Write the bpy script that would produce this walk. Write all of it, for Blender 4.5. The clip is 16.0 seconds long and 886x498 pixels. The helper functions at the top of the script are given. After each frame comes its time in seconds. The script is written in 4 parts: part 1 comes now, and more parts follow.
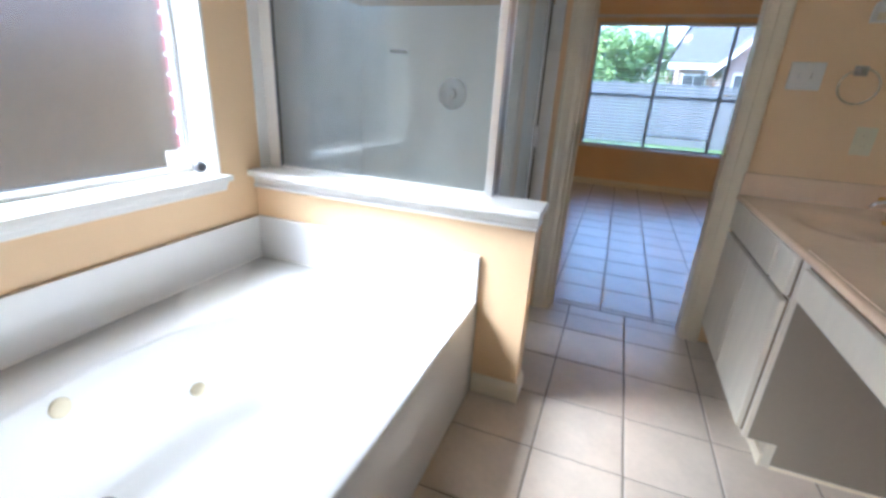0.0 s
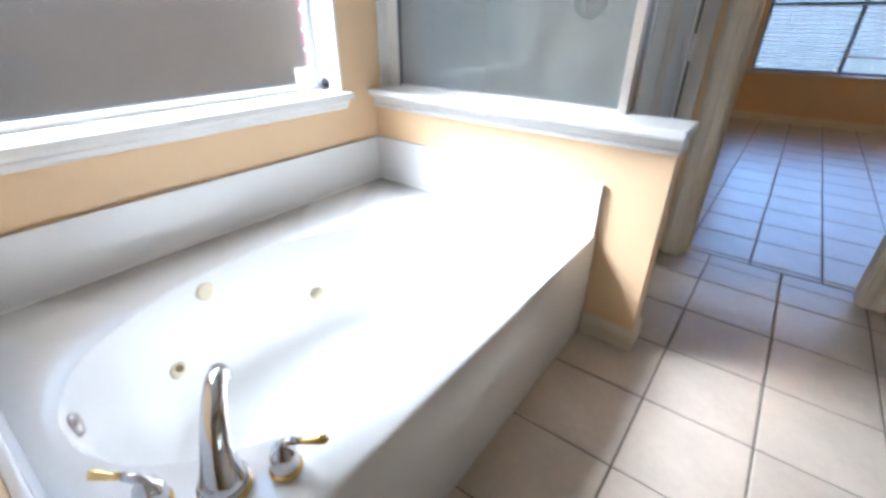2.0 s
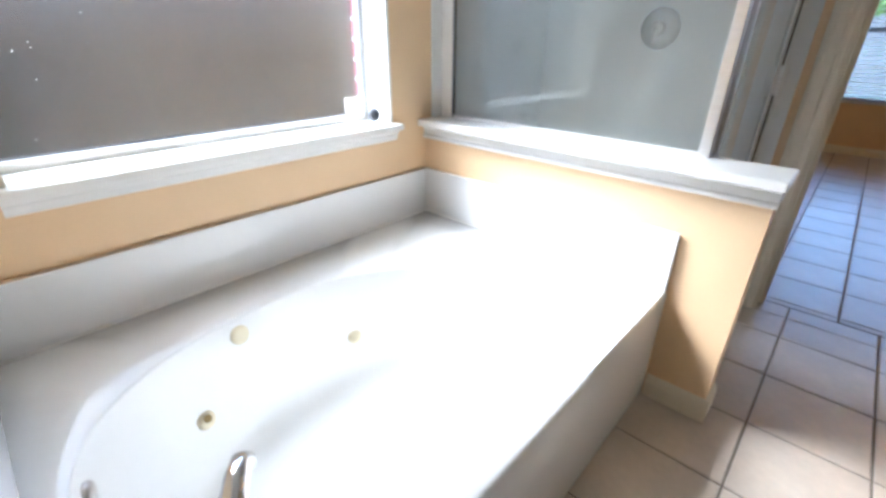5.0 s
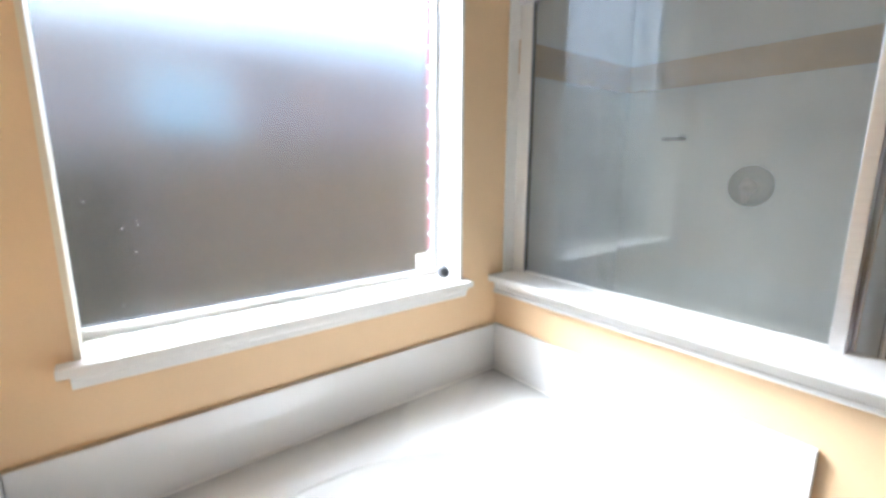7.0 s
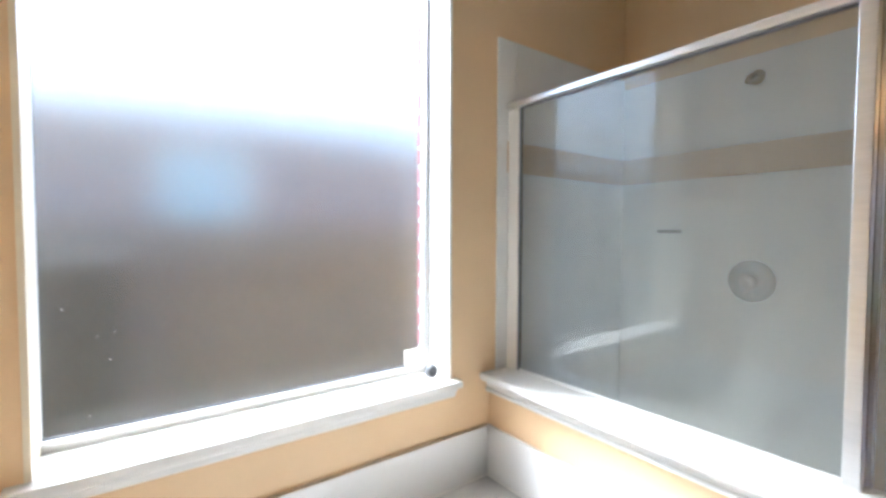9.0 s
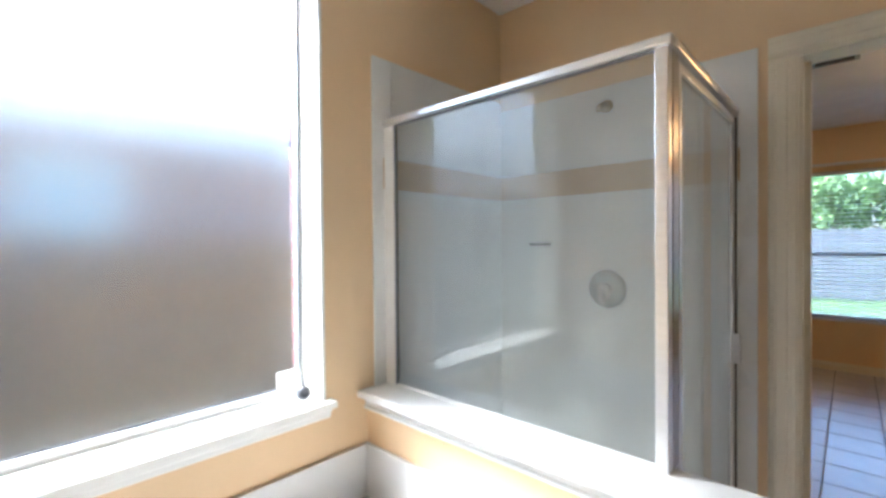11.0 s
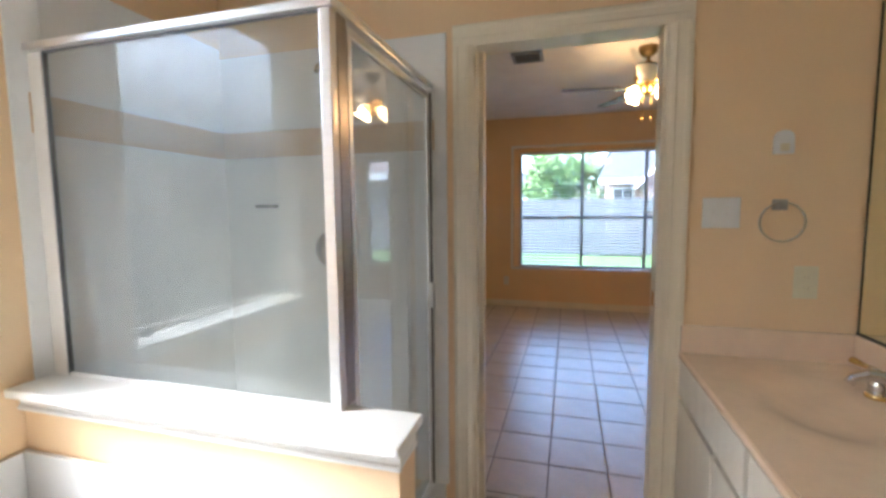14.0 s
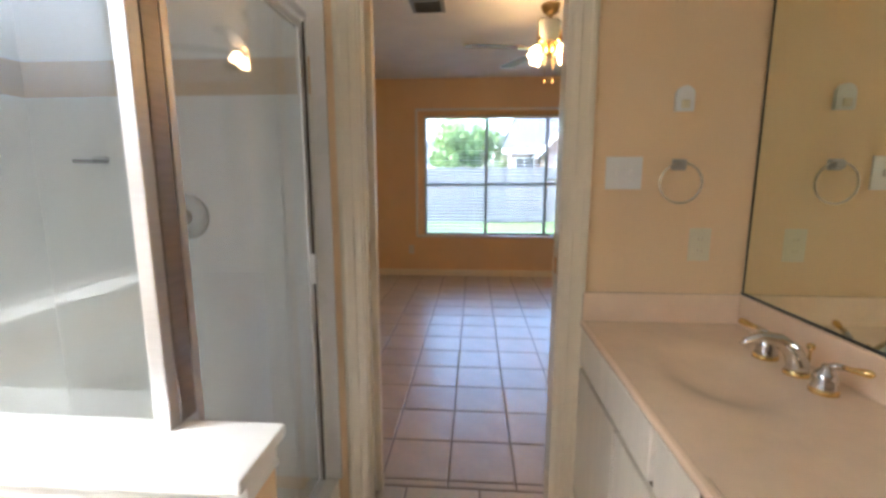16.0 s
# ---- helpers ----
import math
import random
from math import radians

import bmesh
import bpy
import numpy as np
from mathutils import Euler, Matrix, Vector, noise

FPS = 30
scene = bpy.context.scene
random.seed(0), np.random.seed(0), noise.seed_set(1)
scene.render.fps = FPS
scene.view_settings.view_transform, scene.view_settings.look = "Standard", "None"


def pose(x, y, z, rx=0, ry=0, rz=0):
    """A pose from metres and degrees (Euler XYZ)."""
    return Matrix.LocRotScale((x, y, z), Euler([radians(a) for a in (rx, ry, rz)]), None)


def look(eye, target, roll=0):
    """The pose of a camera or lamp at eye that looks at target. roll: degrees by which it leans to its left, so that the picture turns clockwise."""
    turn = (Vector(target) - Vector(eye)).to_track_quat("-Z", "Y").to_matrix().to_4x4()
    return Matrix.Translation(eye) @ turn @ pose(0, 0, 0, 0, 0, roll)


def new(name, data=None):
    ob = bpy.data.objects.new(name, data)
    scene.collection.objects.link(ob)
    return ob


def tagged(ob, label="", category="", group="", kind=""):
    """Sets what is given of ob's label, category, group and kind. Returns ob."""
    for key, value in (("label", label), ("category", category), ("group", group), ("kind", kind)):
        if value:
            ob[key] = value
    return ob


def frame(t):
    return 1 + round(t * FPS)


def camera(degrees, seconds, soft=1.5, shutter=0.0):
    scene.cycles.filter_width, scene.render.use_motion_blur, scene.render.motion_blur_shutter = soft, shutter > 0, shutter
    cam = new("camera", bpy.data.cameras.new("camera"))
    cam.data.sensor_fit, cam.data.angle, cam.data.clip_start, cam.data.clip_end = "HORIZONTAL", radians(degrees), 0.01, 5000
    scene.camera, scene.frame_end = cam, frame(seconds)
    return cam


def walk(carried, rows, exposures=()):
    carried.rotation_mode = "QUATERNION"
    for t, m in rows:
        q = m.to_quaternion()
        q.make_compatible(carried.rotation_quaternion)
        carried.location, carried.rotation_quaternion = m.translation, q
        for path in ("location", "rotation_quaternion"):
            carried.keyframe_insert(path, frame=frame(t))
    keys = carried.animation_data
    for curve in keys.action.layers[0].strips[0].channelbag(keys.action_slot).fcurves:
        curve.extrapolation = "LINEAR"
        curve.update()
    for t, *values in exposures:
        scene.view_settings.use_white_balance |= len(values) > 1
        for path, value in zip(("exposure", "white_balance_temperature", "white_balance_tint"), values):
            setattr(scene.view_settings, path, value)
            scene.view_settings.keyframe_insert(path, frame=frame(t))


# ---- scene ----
cam = camera(90.5, 16.0, 3.2)
PATH = [
    (0, (0.367, 0.256, 1.214), (-0.286, 2.015, 0.522), 3.3),
    (0.5, (0.373, 0.284, 1.192), (-0.444, 1.942, 0.428), 2.7),
    (1, (0.375, 0.31, 1.163), (-0.565, 1.868, 0.333), 1.9),
    (1.5, (0.372, 0.324, 1.139), (-0.647, 1.795, 0.247), 1.1),
    (2, (0.375, 0.326, 1.118), (-0.69, 1.73, 0.173), 0.4),
    (2.5, (0.376, 0.329, 1.104), (-0.713, 1.682, 0.113), -0.1),
    (3, (0.379, 0.338, 1.089), (-0.736, 1.655, 0.078), -0.7),
    (5.5, (0.181, 0.425, 1.161), (-1.079, 1.775, 0.391), 1.0),
    (6, (0.127, 0.43, 1.187), (-1.191, 1.791, 0.549), 1.3),
    (6.5, (0.118, 0.463, 1.236), (-1.304, 1.772, 0.72), 1.1),
    (7, (0.134, 0.52, 1.272), (-1.41, 1.733, 0.889), 0.1),
    (7.5, (0.128, 0.554, 1.322), (-1.486, 1.703, 1.049), 0.2),
    (8, (0.127, 0.573, 1.346), (-1.525, 1.691, 1.193), 0.1),
    (10.5, (0.265, 0.706, 1.399), (-1.209, 2.058, 1.397), -0.5),
    (11, (0.277, 0.732, 1.392), (-1.086, 2.195, 1.366), -0.5),
    (11.5, (0.3, 0.752, 1.387), (-0.939, 2.321, 1.334), -0.5),
    (12, (0.332, 0.781, 1.384), (-0.782, 2.441, 1.306), -0.5),
    (12.5, (0.388, 0.808, 1.375), (-0.602, 2.543, 1.282), -0.4),
    (13, (0.446, 0.826, 1.37), (-0.408, 2.631, 1.253), -0.4),
    (13.5, (0.491, 0.838, 1.366), (-0.2, 2.709, 1.221), -0.4),
    (14, (0.527, 0.863, 1.361), (-0.02, 2.778, 1.182), -0.5),
    (14.5, (0.558, 0.899, 1.352), (0.136, 2.842, 1.137), -0.4),
    (15, (0.577, 0.956, 1.349), (0.259, 2.914, 1.092), -0.4),
    (15.5, (0.566, 1.032, 1.337), (0.345, 2.998, 1.047), -0.2),
    (16, (0.55, 1.109, 1.324), (0.409, 3.078, 1.004), -0.0),
]
EXPOSURES = [(0.0, 3.80, 5100, 7), (3.0, 3.78, 5100, 7), (8.0, 3.78, 5450, 7), (12.5, 4.04, 5450, 7), (16.0, 4.24, 5880, 9)]
walk(cam, [(t, look(eye, target, roll)) for t, eye, target, roll in PATH], EXPOSURES)

# ---- world and sun ----
world = bpy.data.worlds.new("sky")
scene.world = world
world.use_nodes = True
wn = world.node_tree.nodes
sky = wn.new("ShaderNodeTexSky")
sky.sky_type, sky.sun_disc = "NISHITA", False
sky.sun_elevation, sky.sun_rotation = radians(52), radians(250)
sky.air_density, sky.dust_density, sky.ozone_density = 1.0, 3.0, 0.7
wn["Background"].inputs["Strength"].default_value = 0.15
world.node_tree.links.new(sky.outputs[0], wn["Background"].inputs["Color"])

sun = new("sun", bpy.data.lights.new("sun", "SUN"))
sun.data.energy, sun.data.angle, sun.data.color = 0.85, radians(25), (1.0, 0.97, 0.93)
sun.matrix_world = look((-30 * math.sin(radians(70)), -30 * math.cos(radians(70)), 38), (0, 0, 0))

# ---- plan ----
WEST, NORTH, EAST, SOUTH, CEIL = -1.12, 2.70, 1.505, -1.10, 2.62
THICK = 0.11
BED_S, BED_N, BED_W, BED_E, BED_CEIL = 2.81, 7.00, -2.30, 3.40, 2.585
DOOR_L, DOOR_R, DOOR_TOP = 0.152, 0.856, 2.028
WIN = (0.437, 1.598, 0.826, 2.40)
BW = (-0.208, 2.44, 0.545, 2.182)
GROUND = -0.22
DECK, TUB_X, TUB_S, TUB_N = 0.418, -0.04, 0.27, 1.785
CAP_Z, GLASS_Y, DOOR_X, SHOWER_TOP = 0.828, 1.884, -0.052, 1.886
COUNTER, COUNTER_X, VAN_END = 0.812, 0.944, 1.828


# ---- materials ----
def material(name, color, rough=0.5, metal=0.0, vary=0.08, scale=6.0, grain=120.0, bump=0.0, coat=0.0, coat_rough=0.08, second=None, stretch=(1, 1, 1), spec=0.5, random_by=0.0):
    m = bpy.data.materials.new(name)
    m.use_nodes = True
    nt = m.node_tree
    bsdf = nt.nodes["Principled BSDF"]
    bsdf.inputs["Roughness"].default_value = rough
    bsdf.inputs["Metallic"].default_value = metal
    bsdf.inputs["Specular IOR Level"].default_value = spec
    bsdf.inputs["Coat Weight"].default_value = coat
    bsdf.inputs["Coat Roughness"].default_value = coat_rough
    geo = nt.nodes.new("ShaderNodeTexCoord")
    mp = nt.nodes.new("ShaderNodeMapping")
    mp.inputs["Scale"].default_value = stretch
    nt.links.new(geo.outputs["Object"], mp.inputs["Vector"])
    big = nt.nodes.new("ShaderNodeTexNoise")
    big.inputs["Scale"].default_value, big.inputs["Detail"].default_value = scale, 4
    small = nt.nodes.new("ShaderNodeTexNoise")
    small.inputs["Scale"].default_value, small.inputs["Detail"].default_value = grain, 3
    nt.links.new(mp.outputs[0], big.inputs["Vector"])
    nt.links.new(mp.outputs[0], small.inputs["Vector"])
    blend = nt.nodes.new("ShaderNodeMath")
    blend.operation = "MULTIPLY_ADD"
    blend.inputs[1].default_value = 0.4
    nt.links.new(small.outputs["Fac"], blend.inputs[0])
    nt.links.new(big.outputs["Fac"], blend.inputs[2])
    last = blend.outputs[0]
    if random_by:
        info = nt.nodes.new("ShaderNodeObjectInfo")
        add = nt.nodes.new("ShaderNodeMath")
        add.operation = "MULTIPLY_ADD"
        add.inputs[1].default_value = random_by
        nt.links.new(info.outputs["Random"], add.inputs[0])
        nt.links.new(last, add.inputs[2])
        last = add.outputs[0]
    ramp = nt.nodes.new("ShaderNodeValToRGB")
    dark = [c * (1 - vary) for c in color] if second is None else second
    light = [min(1, c * (1 + vary * 0.6)) for c in color]
    ramp.color_ramp.elements[0].position, ramp.color_ramp.elements[1].position = 0.42, 0.95 + random_by
    ramp.color_ramp.elements[0].color, ramp.color_ramp.elements[1].color = (*dark, 1), (*light, 1)
    nt.links.new(last, ramp.inputs[0])
    nt.links.new(ramp.outputs[0], bsdf.inputs["Base Color"])
    wear = nt.nodes.new("ShaderNodeMath")
    wear.operation = "MULTIPLY_ADD"
    wear.inputs[1].default_value, wear.inputs[2].default_value = 0.16 * rough, rough * 0.92
    nt.links.new(big.outputs["Fac"], wear.inputs[0])
    nt.links.new(wear.outputs[0], bsdf.inputs["Roughness"])
    if bump:
        b = nt.nodes.new("ShaderNodeBump")
        b.inputs["Strength"].default_value, b.inputs["Distance"].default_value = bump, 0.002
        nt.links.new(blend.outputs[0], b.inputs["Height"])
        nt.links.new(b.outputs[0], bsdf.inputs["Normal"])
    return m


def glass(name, rough=0.0, tint=(0.97, 0.99, 0.98), ior=1.45):
    m = bpy.data.materials.new(name)
    m.use_nodes = True
    b = m.node_tree.nodes["Principled BSDF"]
    b.inputs["Base Color"].default_value = (*tint, 1)
    b.inputs["Roughness"].default_value = rough
    b.inputs["Transmission Weight"].default_value = 1
    b.inputs["IOR"].default_value = ior
    return m


def glow(name, color, strength):
    m = bpy.data.materials.new(name)
    m.use_nodes = True
    b = m.node_tree.nodes["Principled BSDF"]
    b.inputs["Base Color"].default_value = (*color, 1)
    b.inputs["Emission Color"].default_value = (*color, 1)
    b.inputs["Emission Strength"].default_value = strength
    return m


def filmed_glass(name):
    """Clear glass under a thin, uneven film of dried soap and hard water."""
    m = glass(name, 0.015, (0.76, 0.775, 0.755), 1.5)
    nt = m.node_tree
    clear = nt.nodes["Principled BSDF"]
    film, thru, both, mix = (nt.nodes.new("ShaderNode" + k) for k in ("BsdfDiffuse", "BsdfTranslucent", "MixShader", "MixShader"))
    film.inputs["Color"].default_value = thru.inputs["Color"].default_value = (0.80, 0.83, 0.745, 1)
    coord, stretch, blotch, ramp = (nt.nodes.new("ShaderNode" + k) for k in ("TexCoord", "Mapping", "TexNoise", "ValToRGB"))
    stretch.inputs["Scale"].default_value = (5, 5, 1.6)
    blotch.inputs["Scale"].default_value, blotch.inputs["Detail"].default_value = 1.4, 5
    ramp.color_ramp.elements[0].position, ramp.color_ramp.elements[1].position = 0.35, 0.75
    ramp.color_ramp.elements[0].color, ramp.color_ramp.elements[1].color = (0.075, 0.075, 0.075, 1), (0.15, 0.15, 0.15, 1)
    nt.links.new(coord.outputs["Object"], stretch.inputs["Vector"])
    nt.links.new(stretch.outputs[0], blotch.inputs["Vector"])
    nt.links.new(blotch.outputs["Fac"], ramp.inputs[0])
    both.inputs[0].default_value = 0.35
    nt.links.new(film.outputs[0], both.inputs[1])
    nt.links.new(thru.outputs[0], both.inputs[2])
    nt.links.new(ramp.outputs[0], mix.inputs[0])
    nt.links.new(clear.outputs[0], mix.inputs[1])
    nt.links.new(both.outputs[0], mix.inputs[2])
    nt.links.new(mix.outputs[0], nt.nodes["Material Output"].inputs["Surface"])
    return m


WALL = material("tan_wall_paint", (0.85, 0.615, 0.36), 0.55, vary=0.05, scale=2.5, grain=160, bump=0.12)
WHITE_TRIM = material("cream_trim_paint", (0.86, 0.77, 0.60), 0.35, vary=0.06, scale=5, grain=60, bump=0.06)
SILL = material("white_sill_paint", (0.82, 0.80, 0.76), 0.32, vary=0.04, scale=6, grain=80, bump=0.04)
CEILING = material("white_ceiling_paint", (0.88, 0.87, 0.84), 0.8, vary=0.06, scale=4, grain=90, bump=0.5)
ACRYLIC = material("white_tub_acrylic", (0.78, 0.77, 0.75), 0.16, vary=0.02, scale=3, grain=40, coat=0.4)
SURROUND = material("white_shower_surround", (0.84, 0.83, 0.80), 0.28, vary=0.03, scale=3, grain=50)
BAND = material("beige_surround_band", (0.62, 0.45, 0.27), 0.3, vary=0.1, scale=9, grain=70)
TILE = material("beige_floor_tile", (0.56, 0.475, 0.385), 0.42, vary=0.16, scale=7, grain=45, bump=0.10, random_by=0.25, coat=1.0, coat_rough=0.32)
GROUT = material("dark_grout", (0.20, 0.165, 0.13), 0.85, vary=0.25, scale=12, grain=200, bump=0.4)
CABINET = material("whitewashed_cabinet_wood", (0.72, 0.66, 0.55), 0.45, vary=0.07, scale=4, grain=40, bump=0.05, stretch=(5, 5, 1))
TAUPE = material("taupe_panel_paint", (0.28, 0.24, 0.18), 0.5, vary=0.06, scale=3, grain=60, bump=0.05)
MARBLE = material("cultured_marble", (0.90, 0.685, 0.485), 0.20, vary=0.06, scale=5, grain=20, coat=0.3)
CHROME = material("chrome", (0.66, 0.66, 0.67), 0.09, metal=1.0, vary=0.03)
ALU = material("brushed_aluminium", (0.84, 0.84, 0.84), 0.32, metal=1.0, vary=0.06, stretch=(1, 1, 20))
STEEL = material("dark_brushed_steel", (0.46, 0.43, 0.41), 0.30, metal=1.0, vary=0.12, stretch=(1, 1, 20))
SATIN = material("satin_nickel", (0.29, 0.29, 0.30), 0.30, metal=1.0, vary=0.25, scale=14)
BRASS = material("polished_brass", (0.78, 0.55, 0.22), 0.16, metal=1.0, vary=0.08)
OLD_BRASS = material("antique_brass", (0.30, 0.22, 0.10), 0.30, metal=1.0, vary=0.15)
IVORY = material("ivory_plastic", (0.78, 0.70, 0.50), 0.35, vary=0.04)
GREY = material("grey_plastic", (0.13, 0.13, 0.14), 0.35, vary=0.15)
BRONZE = material("grey_window_metal", (0.26, 0.28, 0.31), 0.45, vary=0.08)
PLASTIC = material("white_plastic", (0.82, 0.80, 0.76), 0.35, vary=0.03)
CAULK = material("brown_sealant", (0.58, 0.47, 0.34), 0.6, vary=0.3, scale=30)
WORN = material("worn_brown_wood", (0.17, 0.11, 0.065), 0.7, vary=0.4, scale=25, grain=90)
DARKBOX = material("dark_box_paint", (0.045, 0.045, 0.04), 0.7, vary=0.3)
BLACK = material("dark_gap", (0.03, 0.03, 0.03), 0.6, vary=0.1)
BRICK = material("red_brick", (0.27, 0.10, 0.085), 0.85, vary=0.35, scale=14, grain=120, bump=0.6, random_by=0.3)
MORTAR = material("pale_mortar", (0.74, 0.72, 0.68), 0.9, vary=0.12, scale=20, grain=160, bump=0.6)
PINK_BRICK = material("pink_brick", (0.38, 0.28, 0.245), 0.85, vary=0.25, scale=18, grain=90, bump=0.5)
FENCE = material("weathered_fence_wood", (0.125, 0.122, 0.122), 0.85, vary=0.35, scale=4, grain=30, bump=0.4, stretch=(10, 10, 1), random_by=0.3)
BROWN_FENCE = material("brown_fence_wood", (0.150, 0.138, 0.122), 0.85, vary=0.35, scale=4, grain=30, bump=0.4, stretch=(10, 10, 1), random_by=0.3)
GRASS = material("lawn", (0.07, 0.125, 0.03), 0.9, vary=0.45, scale=2, grain=60, bump=0.8)
LEAF = material("leaves", (0.20, 0.30, 0.09), 0.6, vary=0.5, scale=1.5, grain=9)
BARK = material("bark", (0.12, 0.09, 0.07), 0.9, vary=0.3, scale=9, grain=40, bump=0.6)
SHINGLE = material("grey_shingles", (0.075, 0.077, 0.082), 0.9, vary=0.25, scale=6, grain=40, bump=0.5)
BROWN_SHINGLE = material("brown_shingles", (0.22, 0.17, 0.145), 0.9, vary=0.25, scale=6, grain=40, bump=0.5)
FASCIA = material("white_fascia", (0.80, 0.79, 0.77), 0.5, vary=0.05)
DARK_WOOD = material("dark_fan_blade", (0.09, 0.07, 0.06), 0.4, vary=0.3, scale=6, stretch=(1, 10, 1))
BLIND = material("white_blind_slat", (0.80, 0.80, 0.80), 0.4, vary=0.03)
CLEAR = glass("window_glass", 0.0, (0.90, 0.93, 0.92))
TINTED = glass("tinted_window_glass", 0.0, (0.78, 0.82, 0.88))
SHOWER_GLASS = filmed_glass("filmed_shower_glass")
FROSTED = glass("frosted_glass", 0.27, (0.43, 0.437, 0.425))
MIRROR = material("mirror_silver", (0.84, 0.85, 0.70), 0.02, metal=1.0, vary=0.01)
BULB = glow("lit_shade", (1.0, 0.60, 0.26), 3.0)


# ---- mesh tools ----
def root_of(ob):
    p = Vector((0, 0, 0))
    while ob is not None:
        p = p + ob.location
        ob = ob.parent
    return p


def part(name, bm, mat, parent=None, label="", smooth=False):
    me = bpy.data.meshes.new(name)
    if parent is not None:
        bmesh.ops.translate(bm, verts=bm.verts, vec=-root_of(parent))
    bmesh.ops.recalc_face_normals(bm, faces=bm.faces)
    for f in bm.faces:
        f.smooth = smooth
    bm.to_mesh(me)
    bm.free()
    me.materials.append(mat)
    ob = new(name, me)
    if parent is not None:
        ob.parent = parent
    if label:
        ob["label"] = label
    if mat.name.endswith("glass"):
        ob.visible_shadow = False
    return ob


def thing(name, at, label, category, group="", kind=""):
    ob = new(name)
    ob.location = at
    ob.empty_display_size = 0.1
    return tagged(ob, label, category, group, kind)


def structure(name, bm, mat, label, category):
    return tagged(part(name, bm, mat), label, category, "", "structure")


def box(bm, x0, x1, y0, y1, z0, z1, bevel=0.0, turn=None):
    made = bmesh.ops.create_cube(bm, size=1.0)["verts"]
    c = Vector(((x0 + x1) / 2, (y0 + y1) / 2, (z0 + z1) / 2))
    for v in made:
        v.co = Vector((v.co.x * (x1 - x0), v.co.y * (y1 - y0), v.co.z * (z1 - z0)))
    if bevel:
        edges = list({e for v in made for e in v.link_edges})
        made = list({v for v in bmesh.ops.bevel(bm, geom=edges, offset=bevel, segments=2, profile=0.6, affect="EDGES")["verts"]} | {v for v in made if v.is_valid})
    for v in made:
        v.co = (turn @ v.co if turn is not None else v.co) + c
    return bm


def boxes(*rows, bevel=0.0):
    bm = bmesh.new()
    for r in rows:
        box(bm, *r, bevel=bevel)
    return bm


def one(x0, x1, y0, y1, z0, z1, bevel=0.0):
    return box(bmesh.new(), x0, x1, y0, y1, z0, z1, bevel)


def lathe(bm, at, profile, axis=(0, 0, 1), steps=24):
    """Turns (radius, height) pairs round an axis through at."""
    q = Vector((0, 0, 1)).rotation_difference(Vector(axis).normalized())
    rings = []
    for r, h in profile:
        ring = []
        for i in range(steps):
            a = 2 * math.pi * i / steps
            ring.append(bm.verts.new(Vector(at) + q @ Vector((max(r, 1e-4) * math.cos(a), max(r, 1e-4) * math.sin(a), h))))
        rings.append(ring)
    for a, b in zip(rings, rings[1:]):
        for i in range(steps):
            bm.faces.new((a[i], a[(i + 1) % steps], b[(i + 1) % steps], b[i]))
    bm.faces.new(rings[0])
    bm.faces.new(rings[-1])
    return bm


def tube(bm, points, radii, steps=14, closed=False, flat=1.0):
    """A round rod along points, with a radius at each."""
    pts = [Vector(p) for p in points]
    if not isinstance(radii, (list, tuple)):
        radii = [radii] * len(pts)
    rings = []
    n = len(pts)
    side = None
    for i, p in enumerate(pts):
        a = pts[(i - 1) % n] if closed or i else p
        b = pts[(i + 1) % n] if closed or i < n - 1 else p
        d = (b - a).normalized()
        if side is None:
            side = d.cross(Vector((0, 0, 1)))
            side = side if side.length > 0.05 else d.cross(Vector((1, 0, 0)))
        side = (side - d * side.dot(d)).normalized()
        up = d.cross(side)
        rings.append([bm.verts.new(p + radii[i] * (side * math.cos(2 * math.pi * k / steps) + up * flat * math.sin(2 * math.pi * k / steps))) for k in range(steps)])
    pairs = list(zip(rings, rings[1:])) + ([(rings[-1], rings[0])] if closed else [])
    for a, b in pairs:
        for k in range(steps):
            bm.faces.new((a[k], a[(k + 1) % steps], b[(k + 1) % steps], b[k]))
    if not closed:
        bm.faces.new(rings[0])
        bm.faces.new(rings[-1])
    return bm


def extrude_profile(bm, profile, p0, p1, out, up=(0, 0, 1)):
    """Sweeps (outward, upward) pairs from p0 to p1."""
    o, u = Vector(out), Vector(up)
    ends = [[bm.verts.new(Vector(p) + o * a + u * b) for a, b in profile] for p in (p0, p1)]
    n = len(profile)
    for i in range(n):
        bm.faces.new((ends[0][i], ends[0][(i + 1) % n], ends[1][(i + 1) % n], ends[1][i]))
    bm.faces.new(ends[0])
    bm.faces.new(ends[1])
    return bm


# ---- large structure ----
def wall_with_hole(axis, a0, a1, z0, z1, t0, t1, hole):
    """A wall along an axis with one opening: hole is (from, to, bottom, top)."""
    h0, h1, hb, ht = hole
    rows = [(a0, h0, z0, z1), (h1, a1, z0, z1), (h0, h1, ht, z1)]
    if hb > z0:
        rows.append((h0, h1, z0, hb))
    bm = bmesh.new()
    for u0, u1, v0, v1 in rows:
        if axis == "x":
            box(bm, u0, u1, t0, t1, v0, v1)
        else:
            box(bm, t0, t1, u0, u1, v0, v1)
    return bm


